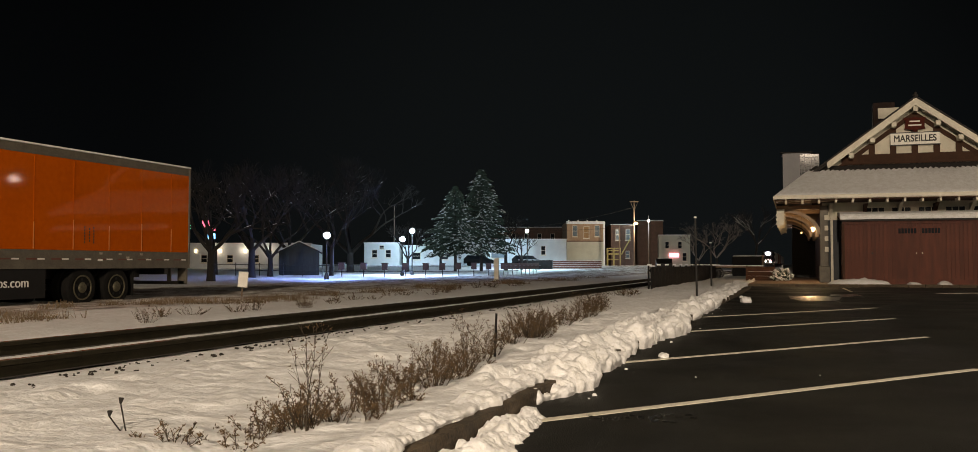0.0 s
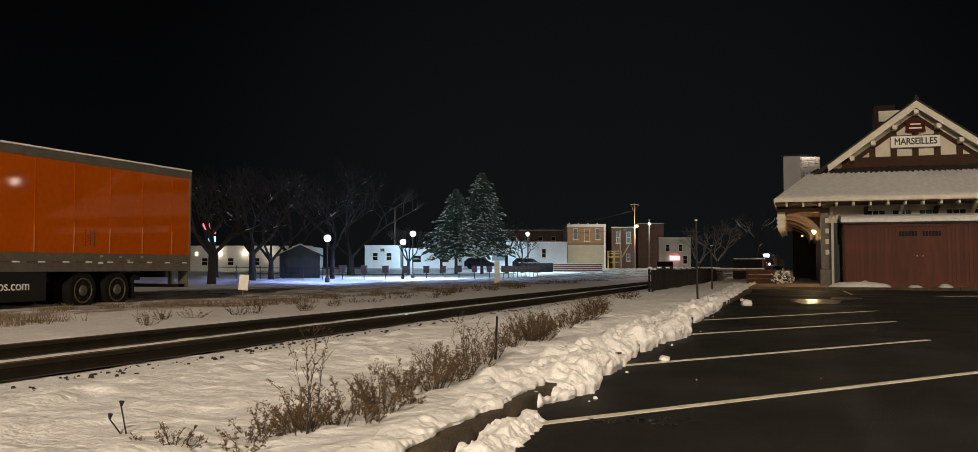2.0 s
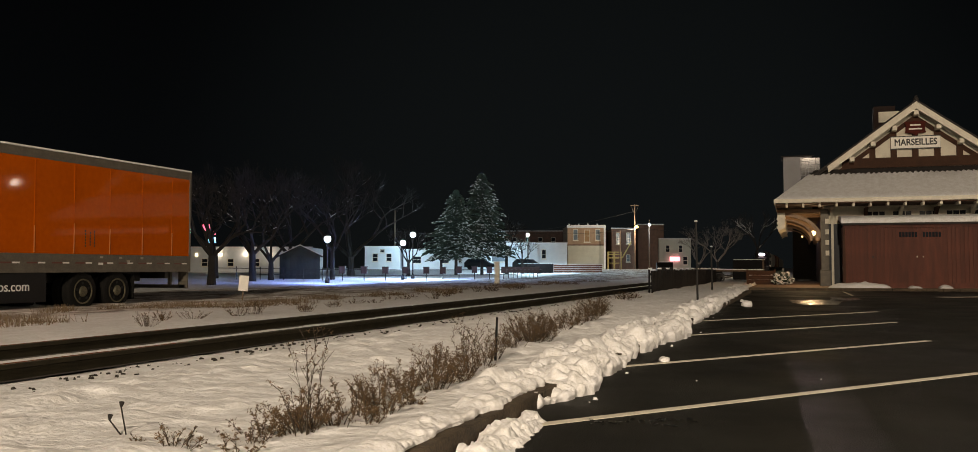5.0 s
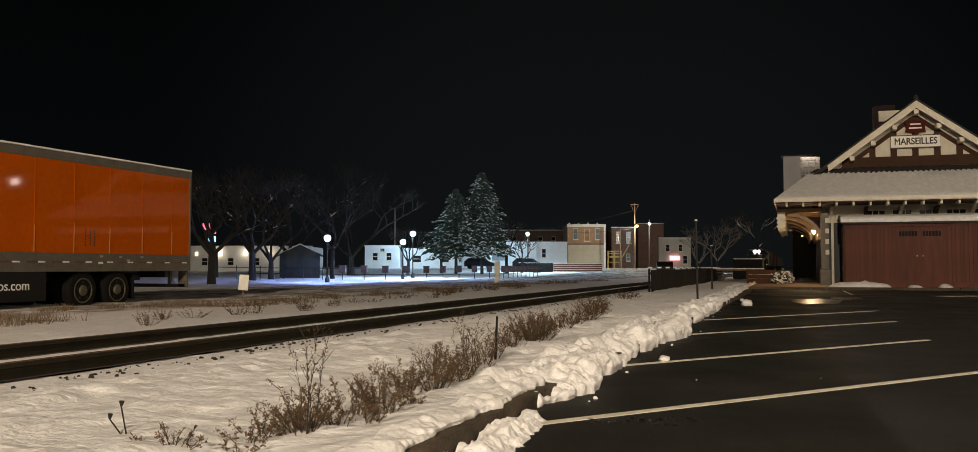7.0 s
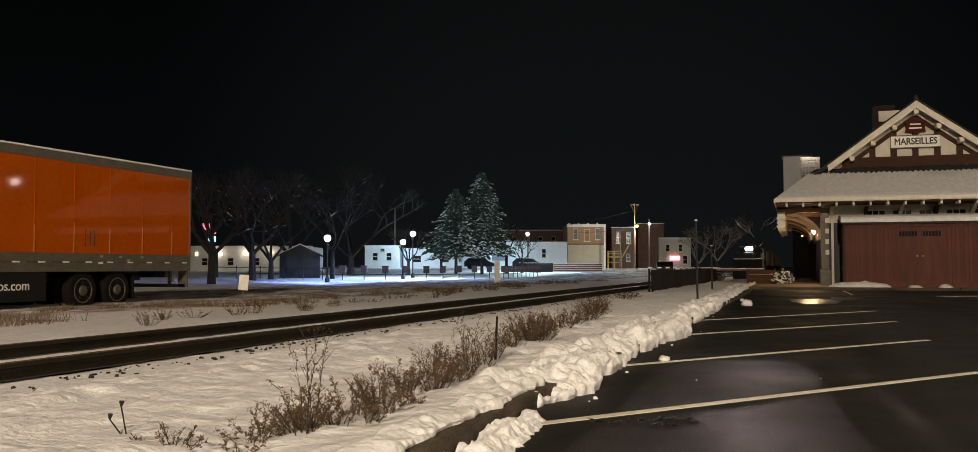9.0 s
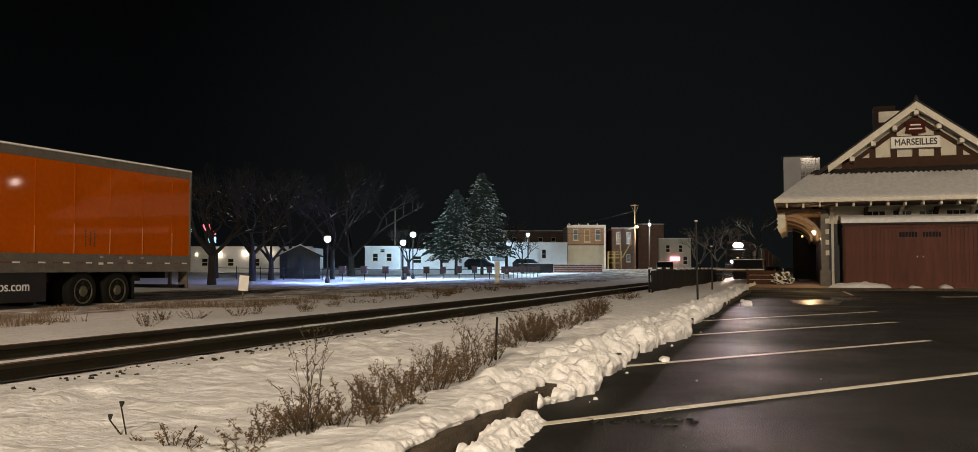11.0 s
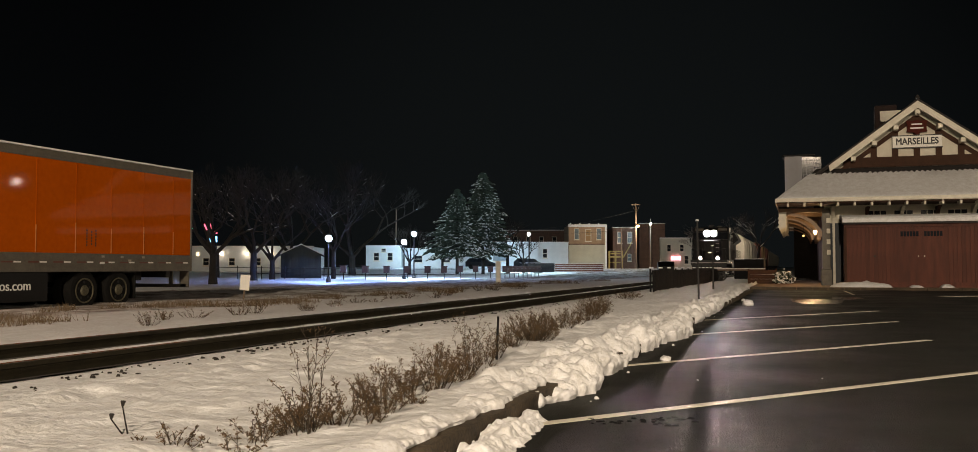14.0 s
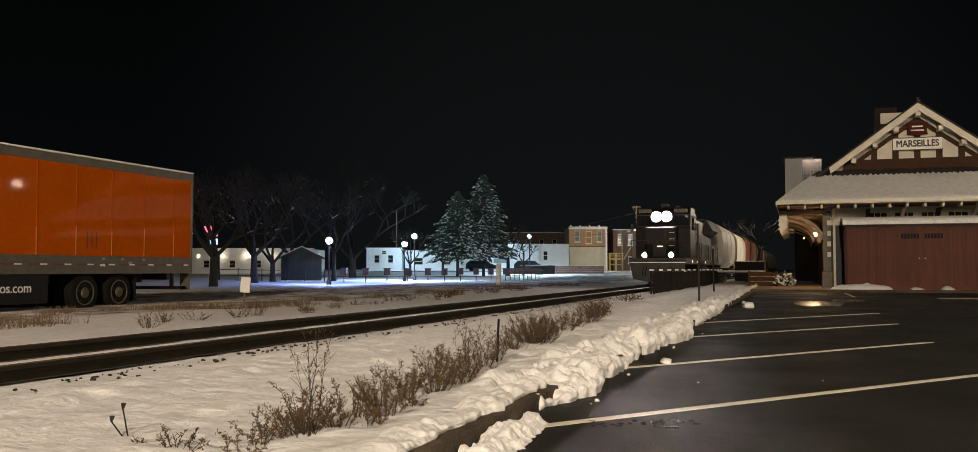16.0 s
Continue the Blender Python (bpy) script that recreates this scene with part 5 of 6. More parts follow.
TALLW, DENSE = "tall dry weed with forked brown stems in the snow", "dense brown dry shrub standing in the snow"
for k, (x, y, tall, wide, stems, label) in enumerate((
        (-2.58, 4.6, 0.58, 0.2, 9, TALLW), (-2.6, 4.66, 0.36, 0.2, 18, DENSE), (-2.9, 4.95, 0.3, 0.22, 12, DENSE), (-2.46, 5.4, 0.26, 0.2, 10, DENSE), (-3.05, 11.0, 0.5, 0.5, 40, DENSE), (-3.65, 17.2, 0.46, 0.5, 34, DENSE), (-2.72, 4.75, 0.34, 0.26, 16, DENSE), (-2.5, 4.85, 0.3, 0.22, 14, DENSE), (-2.85, 4.6, 0.24, 0.24, 12, DENSE),
        (-2.78, 4.4, 0.16, 0.2, 10, "low twiggy dead weed poking from the snow"), (-2.6, 5.25, 0.36, 0.2, 12, DENSE), (-2.62, 5.6, 0.38, 0.24, 14, DENSE),
        (-2.75, 5.95, 0.44, 0.26, 20, DENSE), (-2.66, 6.2, 0.4, 0.26, 18, DENSE), (-2.6, 6.55, 0.4, 0.26, 20, DENSE), (-2.85, 6.6, 0.42, 0.26, 20, DENSE),
        (-2.7, 7.05, 0.44, 0.28, 22, DENSE), (-2.9, 7.3, 0.5, 0.26, 18, DENSE), (-2.75, 7.6, 0.42, 0.3, 22, DENSE), (-2.85, 8.05, 0.5, 0.24, 16, TALLW),
        (-2.9, 8.6, 0.42, 0.26, 16, DENSE), (-3.0, 9.2, 0.44, 0.28, 16, DENSE), (-3.1, 10.3, 0.4, 0.3, 18, DENSE), (-3.15, 11.3, 0.46, 0.42, 34, DENSE),
        (-3.25, 11.9, 0.44, 0.4, 30, DENSE), (-3.25, 13.2, 0.36, 0.4, 20, DENSE), (-3.35, 14.2, 0.34, 0.4, 18, DENSE), (-3.5, 15.8, 0.44, 0.5, 28, DENSE),
        (-3.7, 17.6, 0.46, 0.55, 30, DENSE), (-3.9, 19.4, 0.42, 0.55, 24, DENSE), (-4.5, 25.5, 0.36, 0.7, 22, DENSE), (-4.6, 27.5, 0.3, 0.6, 18, DENSE),
        (-3.02, 4.06, 0.15, 0.26, 16, "low twiggy dead weed poking from the snow"), (-2.72, 4.16, 0.13, 0.16, 9, "low twiggy dead weed poking from the snow"),
        (-2.4, 5.05, 0.2, 0.14, 8, DENSE), (-2.45, 5.8, 0.2, 0.16, 8, DENSE), (-2.5, 6.9, 0.2, 0.2, 8, DENSE))):
    dry_shrub(x, y, tall * (1 if label != DENSE else 0.68 if y < 10 else 0.8), wide, max(5, int(stems * (0.75 if y < 10 else 1.15))), 100 + k, label, 0.25 if "low" in label else 0.6)


FAR_WEED = "low dark dry weed beyond the rails"
rng = random.Random(61)
for k in range(26):
    y = 13.5 + 1.15 * k + rng.uniform(-0.4, 0.4)
    x = -9.6 - 0.075 * y + rng.uniform(-0.7, 0.5)
    dry_shrub(x, y, rng.uniform(0.16, 0.34), rng.uniform(0.25, 0.5), rng.randint(9, 18), 300 + k, FAR_WEED, 0.5)


def tuft_strip():
    """Dry grass along the far side of the rails."""
    rng = random.Random(5)
    bm = bmesh.new()
    for k in range(2400):
        y = 9 + 60 * rng.random() ** 2.4
        x = -13.4 - rng.uniform(0, 1.9) + 0.9 * math.sin(y * 0.6)
        if vnoise(np.array(y * 0.55), np.array(x * 0.5), 5) < 0.42:
            continue
        z = level(x, y)
        for _ in range(7):
            p = Vector((x + rng.gauss(0, 0.07), y + rng.gauss(0, 0.09), z - 0.02))
            rod(bm, p, p + Vector((rng.uniform(-0.09, 0.09), rng.uniform(-0.09, 0.09), rng.uniform(0.05, 0.2))), 0.006, 0.002, 3, False)
    solid("dry_grass", bm, DRY_GRASS, "tufts of dry tan grass along the service road", "grass", kind="stuff")


tuft_strip()

# Dark broken stake among the shrubs.
bm = bmesh.new()
rod(bm, (0, 0, -0.1), (0.02, 0.01, 0.43), 0.014, 0.012, 7)
solid("broken_stake", bm, DARK_FENCE, "dark broken stake standing among dry shrubs", "stake", m=pose(-2.88, 8.95, level(-2.88, 8.95)))

# Cut stalk pair standing alone in the snow.
t = thing("cut_stalk", pose(-3.51, 4.29, level(-3.51, 4.29) - 0.03), "two broken grey plant stalks leaning in the snow", "stalk")
for top, b in (((-0.08, -0.027, 0.11), (0.0, 0, 0)), ((-0.022, -0.007, 0.18), (0.012, 0.004, 0))):
    bm = bmesh.new()
    rod(bm, b, top, 0.0045, 0.004, 6)
    v = Vector(top)
    rod(bm, v, v + Vector((0.004, 0, 0.03)), 0.006, 0.015, 6)
    part("stalk", bm, BARK, t)
# ---- park, street and town ----
def post_lamp(x, y, z, label, size=0.2):
    g = level(x, y)
    t = thing("park_lamp", pose(x, y, g - 0.02), label, "street lamp", "park lamps")
    h = z - g + 0.02
    bm = bmesh.new()
    lathe(bm, [(0.16, 0), (0.16, 0.25), (0.09, 0.4), (0.06, 0.5), (0.045, h - 0.5), (0.08, h - 0.42), (0.08, h - 0.36)], (0, 0, 0), "z", 10)
    part("post", bm, DARK_STEEL, t, "slim dark lamp post")
    bm = bmesh.new()
    lathe(bm, [(0.07, -0.2), (size * 0.8, -0.1), (size, 0.02), (size * 0.85, 0.14), (size * 0.4, 0.21)], (0, 0, h), "z", 14)
    ob = part("globe", bm, GLOBE, t, "bright cold-white globe", smooth=True)
    bm = bmesh.new()
    lathe(bm, [(size * 0.5, 0.2), (size * 0.3, 0.27), (0.02, 0.36)], (0, 0, h), "z", 10)
    part("finial", bm, DARK_STEEL, t)


for x, y, z in PARK_LAMPS:
    post_lamp(x, y, z, "cold-white globe lamp on a dark post in the park", 0.23)


def street_lamp(x, y, z):
    t = thing("street_lamp", pose(x, y, -0.02), "tall steel street lamp at the edge of the car park", "street lamp", "car park lamps")
    bm = bmesh.new()
    lathe(bm, [(0.12, 0), (0.12, 0.4), (0.08, 0.5), (0.05, z)], (0.9, 0, 0), "z", 12)
    part("pole", bm, GREY_ALU, t)
    bm = boxes((-0.4, -0.17, z - 0.08, 0.95, 0.17, z + 0.06))
    bevel(bm, 0.03, 2)
    head = part("lamp_head", bm, GREY_ALU, t)
    part("lens", boxes((-0.3, -0.12, z - 0.1, 0.3, 0.12, z - 0.085)), WARM_GLOW, head)


for x, y, z in STREET_LAMPS:
    street_lamp(x, y, z)

# Park fence: thin posts with two rails, some bearing square boxes.
fence = thing("park_fence", pose(0, 0, 0), "low dark post and rail fence round the park", "fence")
box_mesh = bmesh.new()
box(box_mesh, -0.22, -0.22, 0, 0.22, 0.22, 0.5)
box(box_mesh, -0.26, -0.26, 0.5, 0.26, 0.26, 0.56)
box_mesh = mesh_of("post_box", box_mesh, BOX_BROWN)
pts = [Vector((-41.5, 60.0)), Vector((-37.5, 63.5)), Vector((-33.2, 64.9)), Vector((-28.4, 70.2)), Vector((-24.6, 79.0)), Vector((-25.5, 95.0))]
for k, (a, b) in enumerate(zip(pts, pts[1:])):
    n = max(1, round((b - a).length / 1.75))
    za, zb = level(*a), level(*b)
    for h in (0.42, 0.85):
        bm = bmesh.new()
        rod(bm, (a.x, a.y, za + h), (b.x, b.y, zb + h), 0.025, seg=6)
        part("rail", bm, DARK_STEEL, fence)
    for q in range(n):
        p = a.lerp(b, q / n)
        z = level(*p)
        bm = bmesh.new()
        rod(bm, (p.x, p.y, z - 0.03), (p.x, p.y, z + 1.0), 0.035, seg=6)
        post = part("post", bm, DARK_STEEL, fence)
        if k >= 2:
            bx = part("post_box", box_mesh, None, post, "brown square box on the post", m=pose(p.x, p.y, z + 0.55, 0, 0, 15))


def hut():
    t = thing("park_hut", pose(-39.33, 69.18, level(-39.3, 69.2) - 0.03, 0, 0, 30), "small dark grey-green boarded hut with snow on its gable roof", "hut")
    w, d, h = 1.65, 2.4, 1.95
    bm = bmesh.new()
    prism(bm, [(-w, 0), (w, 0), (w, h), (0, h + 0.75), (-w, h)], "y", 0, d)
    part("shell", bm, HUT_BOARD, t)
    b = mesh_of("board", boxes((0.01, -0.03, 0.05, 0.265, -0.002, h - 0.02)), HUT_BOARD)
    for k in range(12):
        part("board", b, None, t, m=pose(-w + k * 0.275, 0, 0))
    for s in (-1, 1):
        bm = bmesh.new()
        prism(bm, [(0, h + 0.78), (s * (w + 0.25), h - 0.12), (s * (w + 0.25), h - 0.04), (0, h + 0.88)], "y", -0.25, d + 0.2)
        part("roof", bm, ROOF, t)
        bm = bmesh.new()
        prism(bm, [(0, h + 0.885), (s * (w + 0.24), h - 0.035), (s * (w + 0.24), h + 0.03), (0, h + 0.96)], "y", -0.22, d + 0.2)
        part("roof_snow", bm, SNOW, t)


hut()


def building(name, x, y, w, deep, tall, wall, label, windows=(), parapet=GREY_ALU, turn=18.2, snow=True, category="building"):
    """A block whose front runs w metres to the right of (x, y), with real recessed windows."""
    t = thing(name, pose(x, y, level(x, y) - 0.1, 0, 0, turn), label, category)
    xs = sorted({0.0, w, *[v for a, b, c, d, *_ in windows for v in (a, a + c)]})
    zs = sorted({0.0, tall, *[v for a, b, c, d, *_ in windows for v in (b, b + d)]})
    bm = bmesh.new()
    for i in range(len(xs) - 1):
        for j in range(len(zs) - 1):
            cx, cz = (xs[i] + xs[i + 1]) / 2, (zs[j] + zs[j + 1]) / 2
            if any(a < cx < a + c and b < cz < b + d for a, b, c, d, *_ in windows):
                continue
            box(bm, xs[i], 0, zs[j], xs[i + 1], 0.3, zs[j + 1])
    box(bm, 0, 0.3, 0, 0.3, deep, tall)
    box(bm, w - 0.3, 0.3, 0, w, deep, tall)
    box(bm, 0.3, deep - 0.3, 0, w - 0.3, deep, tall)
    bmesh.ops.remove_doubles(bm, verts=bm.verts[:], dist=0.0005)
    part("wall", bm, wall, t)
    part("roof", boxes((0.3, 0.3, tall - 0.35, w - 0.3, deep - 0.3, tall - 0.15)), ROOF, t)
    part("coping", boxes((-0.08, -0.08, tall, w + 0.08, 0.35, tall + 0.16)), SNOW if snow else parapet, t, "snow-capped coping" if snow else "")
    for a, b, c, d, *glass in windows:
        win = part("window", boxes((a, 0.1, b, a + 0.08, 0.2, b + d), (a + c - 0.08, 0.1, b, a + c, 0.2, b + d), (a + 0.08, 0.1, b, a + c - 0.08, 0.2, b + 0.08), (a + 0.08, 0.1, b + d - 0.08, a + c - 0.08, 0.2, b + d), (a + 0.08, 0.1, b + d / 2 - 0.03, a + c - 0.08, 0.2, b + d / 2 + 0.03)), CREAM_PAINT, t)
        part("pane", boxes((a + 0.04, 0.14, b + 0.04, a + c - 0.04, 0.16, b + d - 0.04)), glass[0] if glass else GLASS_DARK, win)
        part("sill", boxes((a - 0.08, -0.07, b - 0.12, a + c + 0.08, 0.05, b - 0.003)), CREAM_PAINT, win)
    return t


WHITE_WALL = mat("white_siding", (0.74, 0.77, 0.78), (0.62, 0.66, 0.68), 0.7, scale=1.2, bump=0.2, fine=20)
CREAM_WALL = mat("cream_render", (0.55, 0.55, 0.46), (0.44, 0.44, 0.37), 0.8, scale=0.8, bump=0.2, fine=14)
TAN_BRICK = mat("tan_brick", (0.4, 0.27, 0.17), (0.29, 0.19, 0.12), 0.85, scale=1.2, bump=0.4, fine=22)
DARK_BRICK = mat("dark_brick", (0.19, 0.11, 0.08), (0.12, 0.075, 0.055), 0.85, scale=1.4, bump=0.4, fine=22)
BOARDED = mat("boarded_window", (0.36, 0.22, 0.1), (0.28, 0.17, 0.08), 0.8, scale=3, fine=30)
PALE_GLASS = mat("pale_window_glass", (0.2, 0.24, 0.26), (0.14, 0.17, 0.2), 0.15, scale=2, fine=20)
YELLOW_WOOD = mat("yellow_timber", (0.5, 0.4, 0.14), (0.38, 0.3, 0.11), 0.7, scale=3, fine=30)

# white hall with wall lamps
hall = building("white_hall", -80.45, 110.39, 17.3, 9, 3.5, WHITE_WALL, "long white hall with warm wall lamps beyond the park", [(2.0 + 3.6 * k, 0.9, 0.9, 1.1) for k in range(4)])
for k in range(5):
    s = part("sconce", boxes((1.2 + 3.45 * k, -0.18, 2.3, 1.5 + 3.45 * k, -0.003, 2.75)), WARM_GLOW, hall, "lit wall lamp")
building("white_house", -65.75, 136.28, 5.6, 7, 3.6, WHITE_WALL, "pale turquoise-white house with small windows", [(1.2, 1.3, 0.9, 1.3), (3.4, 1.3, 0.9, 1.3), (2.4, 2.7, 0.8, 0.6)])
building("white_store", -60.6, 139.9, 10.5, 8, 3.2, WHITE_WALL, "low white store building with snowy roof", [(1.5, 1.0, 1.4, 1.2), (6.0, 1.0, 1.4, 1.2)])
building("white_workshop", -50.2, 141.2, 16.1, 8, 4.15, WHITE_WALL, "long white workshop with one dark window", [(12.0, 1.7, 0.75, 1.5), (4.0, 1.2, 2.4, 1.6, PALE_GLASS)])
b = building("brick_building", -37.21, 156.19, 6.45, 10, 7.45, TAN_BRICK, "two-storey tan brick building with cream ground floor", [(0.95, 5.0, 0.85, 1.9, PALE_GLASS), (2.85, 4.7, 1.0, 2.1, BOARDED), (4.75, 5.0, 0.85, 1.9, PALE_GLASS)])
part("ground_floor_render", boxes((0.0, -0.05, 0, 6.2, -0.003, 4.1)), CREAM_WALL, b, "cream rendered ground floor")
part("string_course", boxes((0.0, -0.1, 4.1, 6.2, -0.003, 4.3)), DARK_BRICK, b)
part("corner_pilaster", boxes((6.2, -0.12, 0, 6.5, -0.003, 7.45)), WHITE_WALL, b, "white corner pilaster")
part("parapet_board", boxes((-0.1, -0.14, 7.15, 6.55, -0.004, 7.44)), WHITE_WALL, b)
for k in range(4):
    part("parapet_light", boxes((0.2 + 1.6 * k, -0.05, 7.62, 0.42 + 1.6 * k, 0.15, 7.85)), WHITE_INK, b)
building("dark_brick_block", -31.2, 164.6, 4.2, 12, 7.3, DARK_BRICK, "dark brick block with pale sash windows", [(0.8, 4.6, 0.8, 2.0, PALE_GLASS), (2.6, 4.6, 0.85, 2.0, PALE_GLASS), (2.6, 1.4, 0.7, 1.3, PALE_GLASS)])
building("brick_warehouse", -28.4, 176.0, 4.9, 14, 8.5, DARK_BRICK, "tall dark brick warehouse end", [])
h = building("tan_house", -24.4, 176.2, 5.9, 9, 5.7, CREAM_WALL, "two-storey tan house with flat roof", [(1.2, 3.2, 0.8, 1.4), (3.6, 3.2, 0.8, 1.4), (4.4, 0.9, 0.9, 1.6)])
part("shop_sign", boxes((1.9, -0.4, 1.6, 3.7, -0.25, 2.4)), PINK_SIGN, h, "glowing red and white shop sign")
building("far_row", -58.0, 178.0, 20.0, 9, 7.5, DARK_BRICK, "dark brick row behind the white workshop", [(1.5 + 2.6 * k, 4.6, 0.9, 1.7) for k in range(7)])

# yellow timber stair
t = thing("timber_stair", pose(-31.0, 160.5, level(-31, 160) - 0.1, 0, 0, 18.2), "yellow timber outside stair with landing", "stair")
for x in (0.0, 1.1, 2.2):
    for y in (0, 1.2):
        part("post", boxes((x - 0.07, y - 0.07, 0, x + 0.07, y + 0.07, 3.2)), YELLOW_WOOD, t)
for z in (1.2, 2.2, 2.7, 3.1):
    part("rail", boxes((-0.1, -0.1, z - 0.07, 2.3, -0.072, z + 0.07)), YELLOW_WOOD, t)
part("landing", boxes((-0.1, -0.07, 2.0, 2.3, 1.3, 2.1)), YELLOW_WOOD, t)
bm = bmesh.new()
prism(bm, [(2.3, 2.1), (4.0, 5.0), (4.0, 4.7), (2.5, 2.0)], "y", 0.2, 0.3)
part("stringer", bm, YELLOW_WOOD, t)

# dark skip wall and brick lattice wall at the street
t = thing("planter_wall", pose(-33.83, 115.2, level(-33, 115) - 0.15, 0, 0, 18.2), "dark boarded wall beside the street", "wall")
part("boards", boxes((0, 0, 0, 4.4, 0.4, 1.3)), DARK_FENCE, t)
part("snow_cap", boxes((-0.03, -0.03, 1.303, 4.43, 0.43, 1.36)), SNOW, t)
t = thing("brick_wall", pose(-29.6, 116.6, level(-29, 117) - 0.15, 0, 0, 18.2), "low brick lattice wall with snow on its ledges", "wall")
for r in range(5):
    for k in range(18):
        part("brick", boxes((k * 0.34 + 0.08 * (r % 2), 0, r * 0.25, k * 0.34 + 0.26 + 0.08 * (r % 2), 0.3, r * 0.25 + 0.2)), BRICK_RED, t)
    part("ledge", boxes((0, 0.03, r * 0.25 + 0.2, 6.25, 0.33, r * 0.25 + 0.25)), SNOW, t)
part("backing", boxes((0, 0.31, 0, 6.25, 0.5, 1.25)), BRICK_RED, t)

# utility poles with wires
def utility_pole(x, y, tall, label, arm=True):
    t = thing("utility_pole", pose(x, y, level(x, y) - 0.1, 0, 0, 18.2), label, "utility pole")
    bm = bmesh.new()
    rod(bm, (0, 0, 0), (0, 0, tall), 0.14, 0.075, 8)
    part("pole", bm, WOOD, t)
    if arm:
        part("crossarm", boxes((-0.7, -0.06, tall - 0.3, 0.7, 0.06, tall - 0.15)), WOOD, t)
        bm = bmesh.new()
        for sx in (-0.6, 0.6):
            rod(bm, (0, -0.08, tall - 1.6), (sx, -0.08, tall - 0.3), 0.03, seg=5)
        part("brace", bm, GREY_ALU, t)
    return t


p = utility_pole(-24.62, 149.8, 10.6, "wooden utility pole with crossarm and amber lamp")
bm = bmesh.new()
lathe(bm, [(0.05, 0.2), (0.3, 0.05), (0.34, -0.1), (0.2, -0.25)], (0.2, -0.5, 6.95), "z", 12)
part("street_lantern", bm, AMBER_GLOW, p, "amber sodium lantern")
part("lantern_arm", boxes((0.15, -0.5, 7.1, 0.22, 0, 7.16)), DARK_STEEL, p)
p = utility_pole(-23.93, 160.56, 8.6, "wooden utility pole with a small white lamp", False)
bm = bmesh.new()
lathe(bm, [(0.05, 0.2), (0.2, 0.05), (0.2, -0.1), (0.08, -0.2)], (0, -0.3, 7.75), "z", 10)
part("street_lantern", bm, GLOBE, p)
utility_pole(-27.5, 152.5, 6.6, "plain wooden pole beside the brick block", False)
utility_pole(-40.5, 143.0, 6.2, "plain wooden pole beside the white workshop", False)
utility_pole(-61.5, 138.5, 9.6, "thin tall mast beyond the park", False)


def wire(a, b, sag):
    bm = bmesh.new()
    a, b = Vector(a), Vector(b)
    prev = a
    for k in range(1, 13):
        u = k / 12
        q = a.lerp(b, u) - Vector((0, 0, sag * 4 * u * (1 - u)))
        rod(bm, prev, q, 0.025, seg=4, cap=False)
        prev = q
    solid("overhead_wire", bm, DARK_STEEL, "black overhead wire between poles", "wire")


wire((-24.6, 149.8, 7.6), (-8, 168, 7.4), 0.5)
wire((-24.6, 149.8, 7.3), (-40.5, 143.0, 6.6), 0.4)
wire((-40.5, 143.0, 6.6), (-61.5, 138.5, 7.0), 0.5)
wire((-40.5, 143.0, 6.9), (-24.6, 149.8, 10.2), 0.4)

# neon signs beyond the trees
t = thing("neon_sign", pose(-69.6, 100.3, level(-69, 100), 0, 0, 28), "small neon signs glowing red, blue and green", "sign")
part("sign_post", boxes((-0.1, 0.1, 0, 0.1, 0.2, 7.5)), DARK_STEEL, t)
part("red_tube", boxes((-1.0, -0.05, 5.4, -0.1, 0.1, 6.2), (-0.3, -0.06, 4.9, 0.6, 0.09, 5.3)), RED_GLOW, t)
part("blue_panel", boxes((-0.3, -0.05, 3.9, 0.6, 0.1, 4.6)), BLUE_GLOW, t)
part("green_lamp", boxes((-2.6, -0.05, 5.2, -2.2, 0.1, 5.6)), GREEN_GLOW, t)

# parked car by the street, dark
def parked_car(x, y, turn, label):
    t = thing("parked_car", pose(x, y, level(x, y), 0, 0, turn), label, "car")
    bm = bmesh.new()
    prism(bm, [(-2.2, 0.35), (2.2, 0.35), (2.25, 0.85), (1.4, 1.0), (0.8, 1.55), (-1.6, 1.6), (-2.2, 1.05)], "y", -0.9, 0.9)
    bevel(bm, 0.07, 2)
    body = part("body", bm, BLACK, t)
    part("side_window", boxes((-1.5, -0.915, 1.05, 0.75, -0.902, 1.45)), GLASS_DARK, body)
    for sx in (-1.4, 1.4):
        for sy in (-0.82, 0.82):
            bm = bmesh.new()
            lathe(bm, [(0.2, -0.1), (0.33, -0.1), (0.33, 0.1), (0.2, 0.1)], (sx, sy, 0.33), "y", 16)
            part("wheel", bm, RUBBER, t)
    part("roof_snow", boxes((-1.4, -0.7, 1.61, 0.6, 0.7, 1.68)), SNOW, t)
    part("headlight", boxes((2.2, -0.75, 0.7, 2.27, -0.45, 0.82)), WHITE_INK, t)


parked_car(-14.6, 109.5, 100, "dark parked car with snow on its roof")
parked_car(-44.5, 131.0, 10, "dark parked car beside the white workshop")
parked_car(-38.0, 134.0, 10, "dark parked car beside the white workshop")

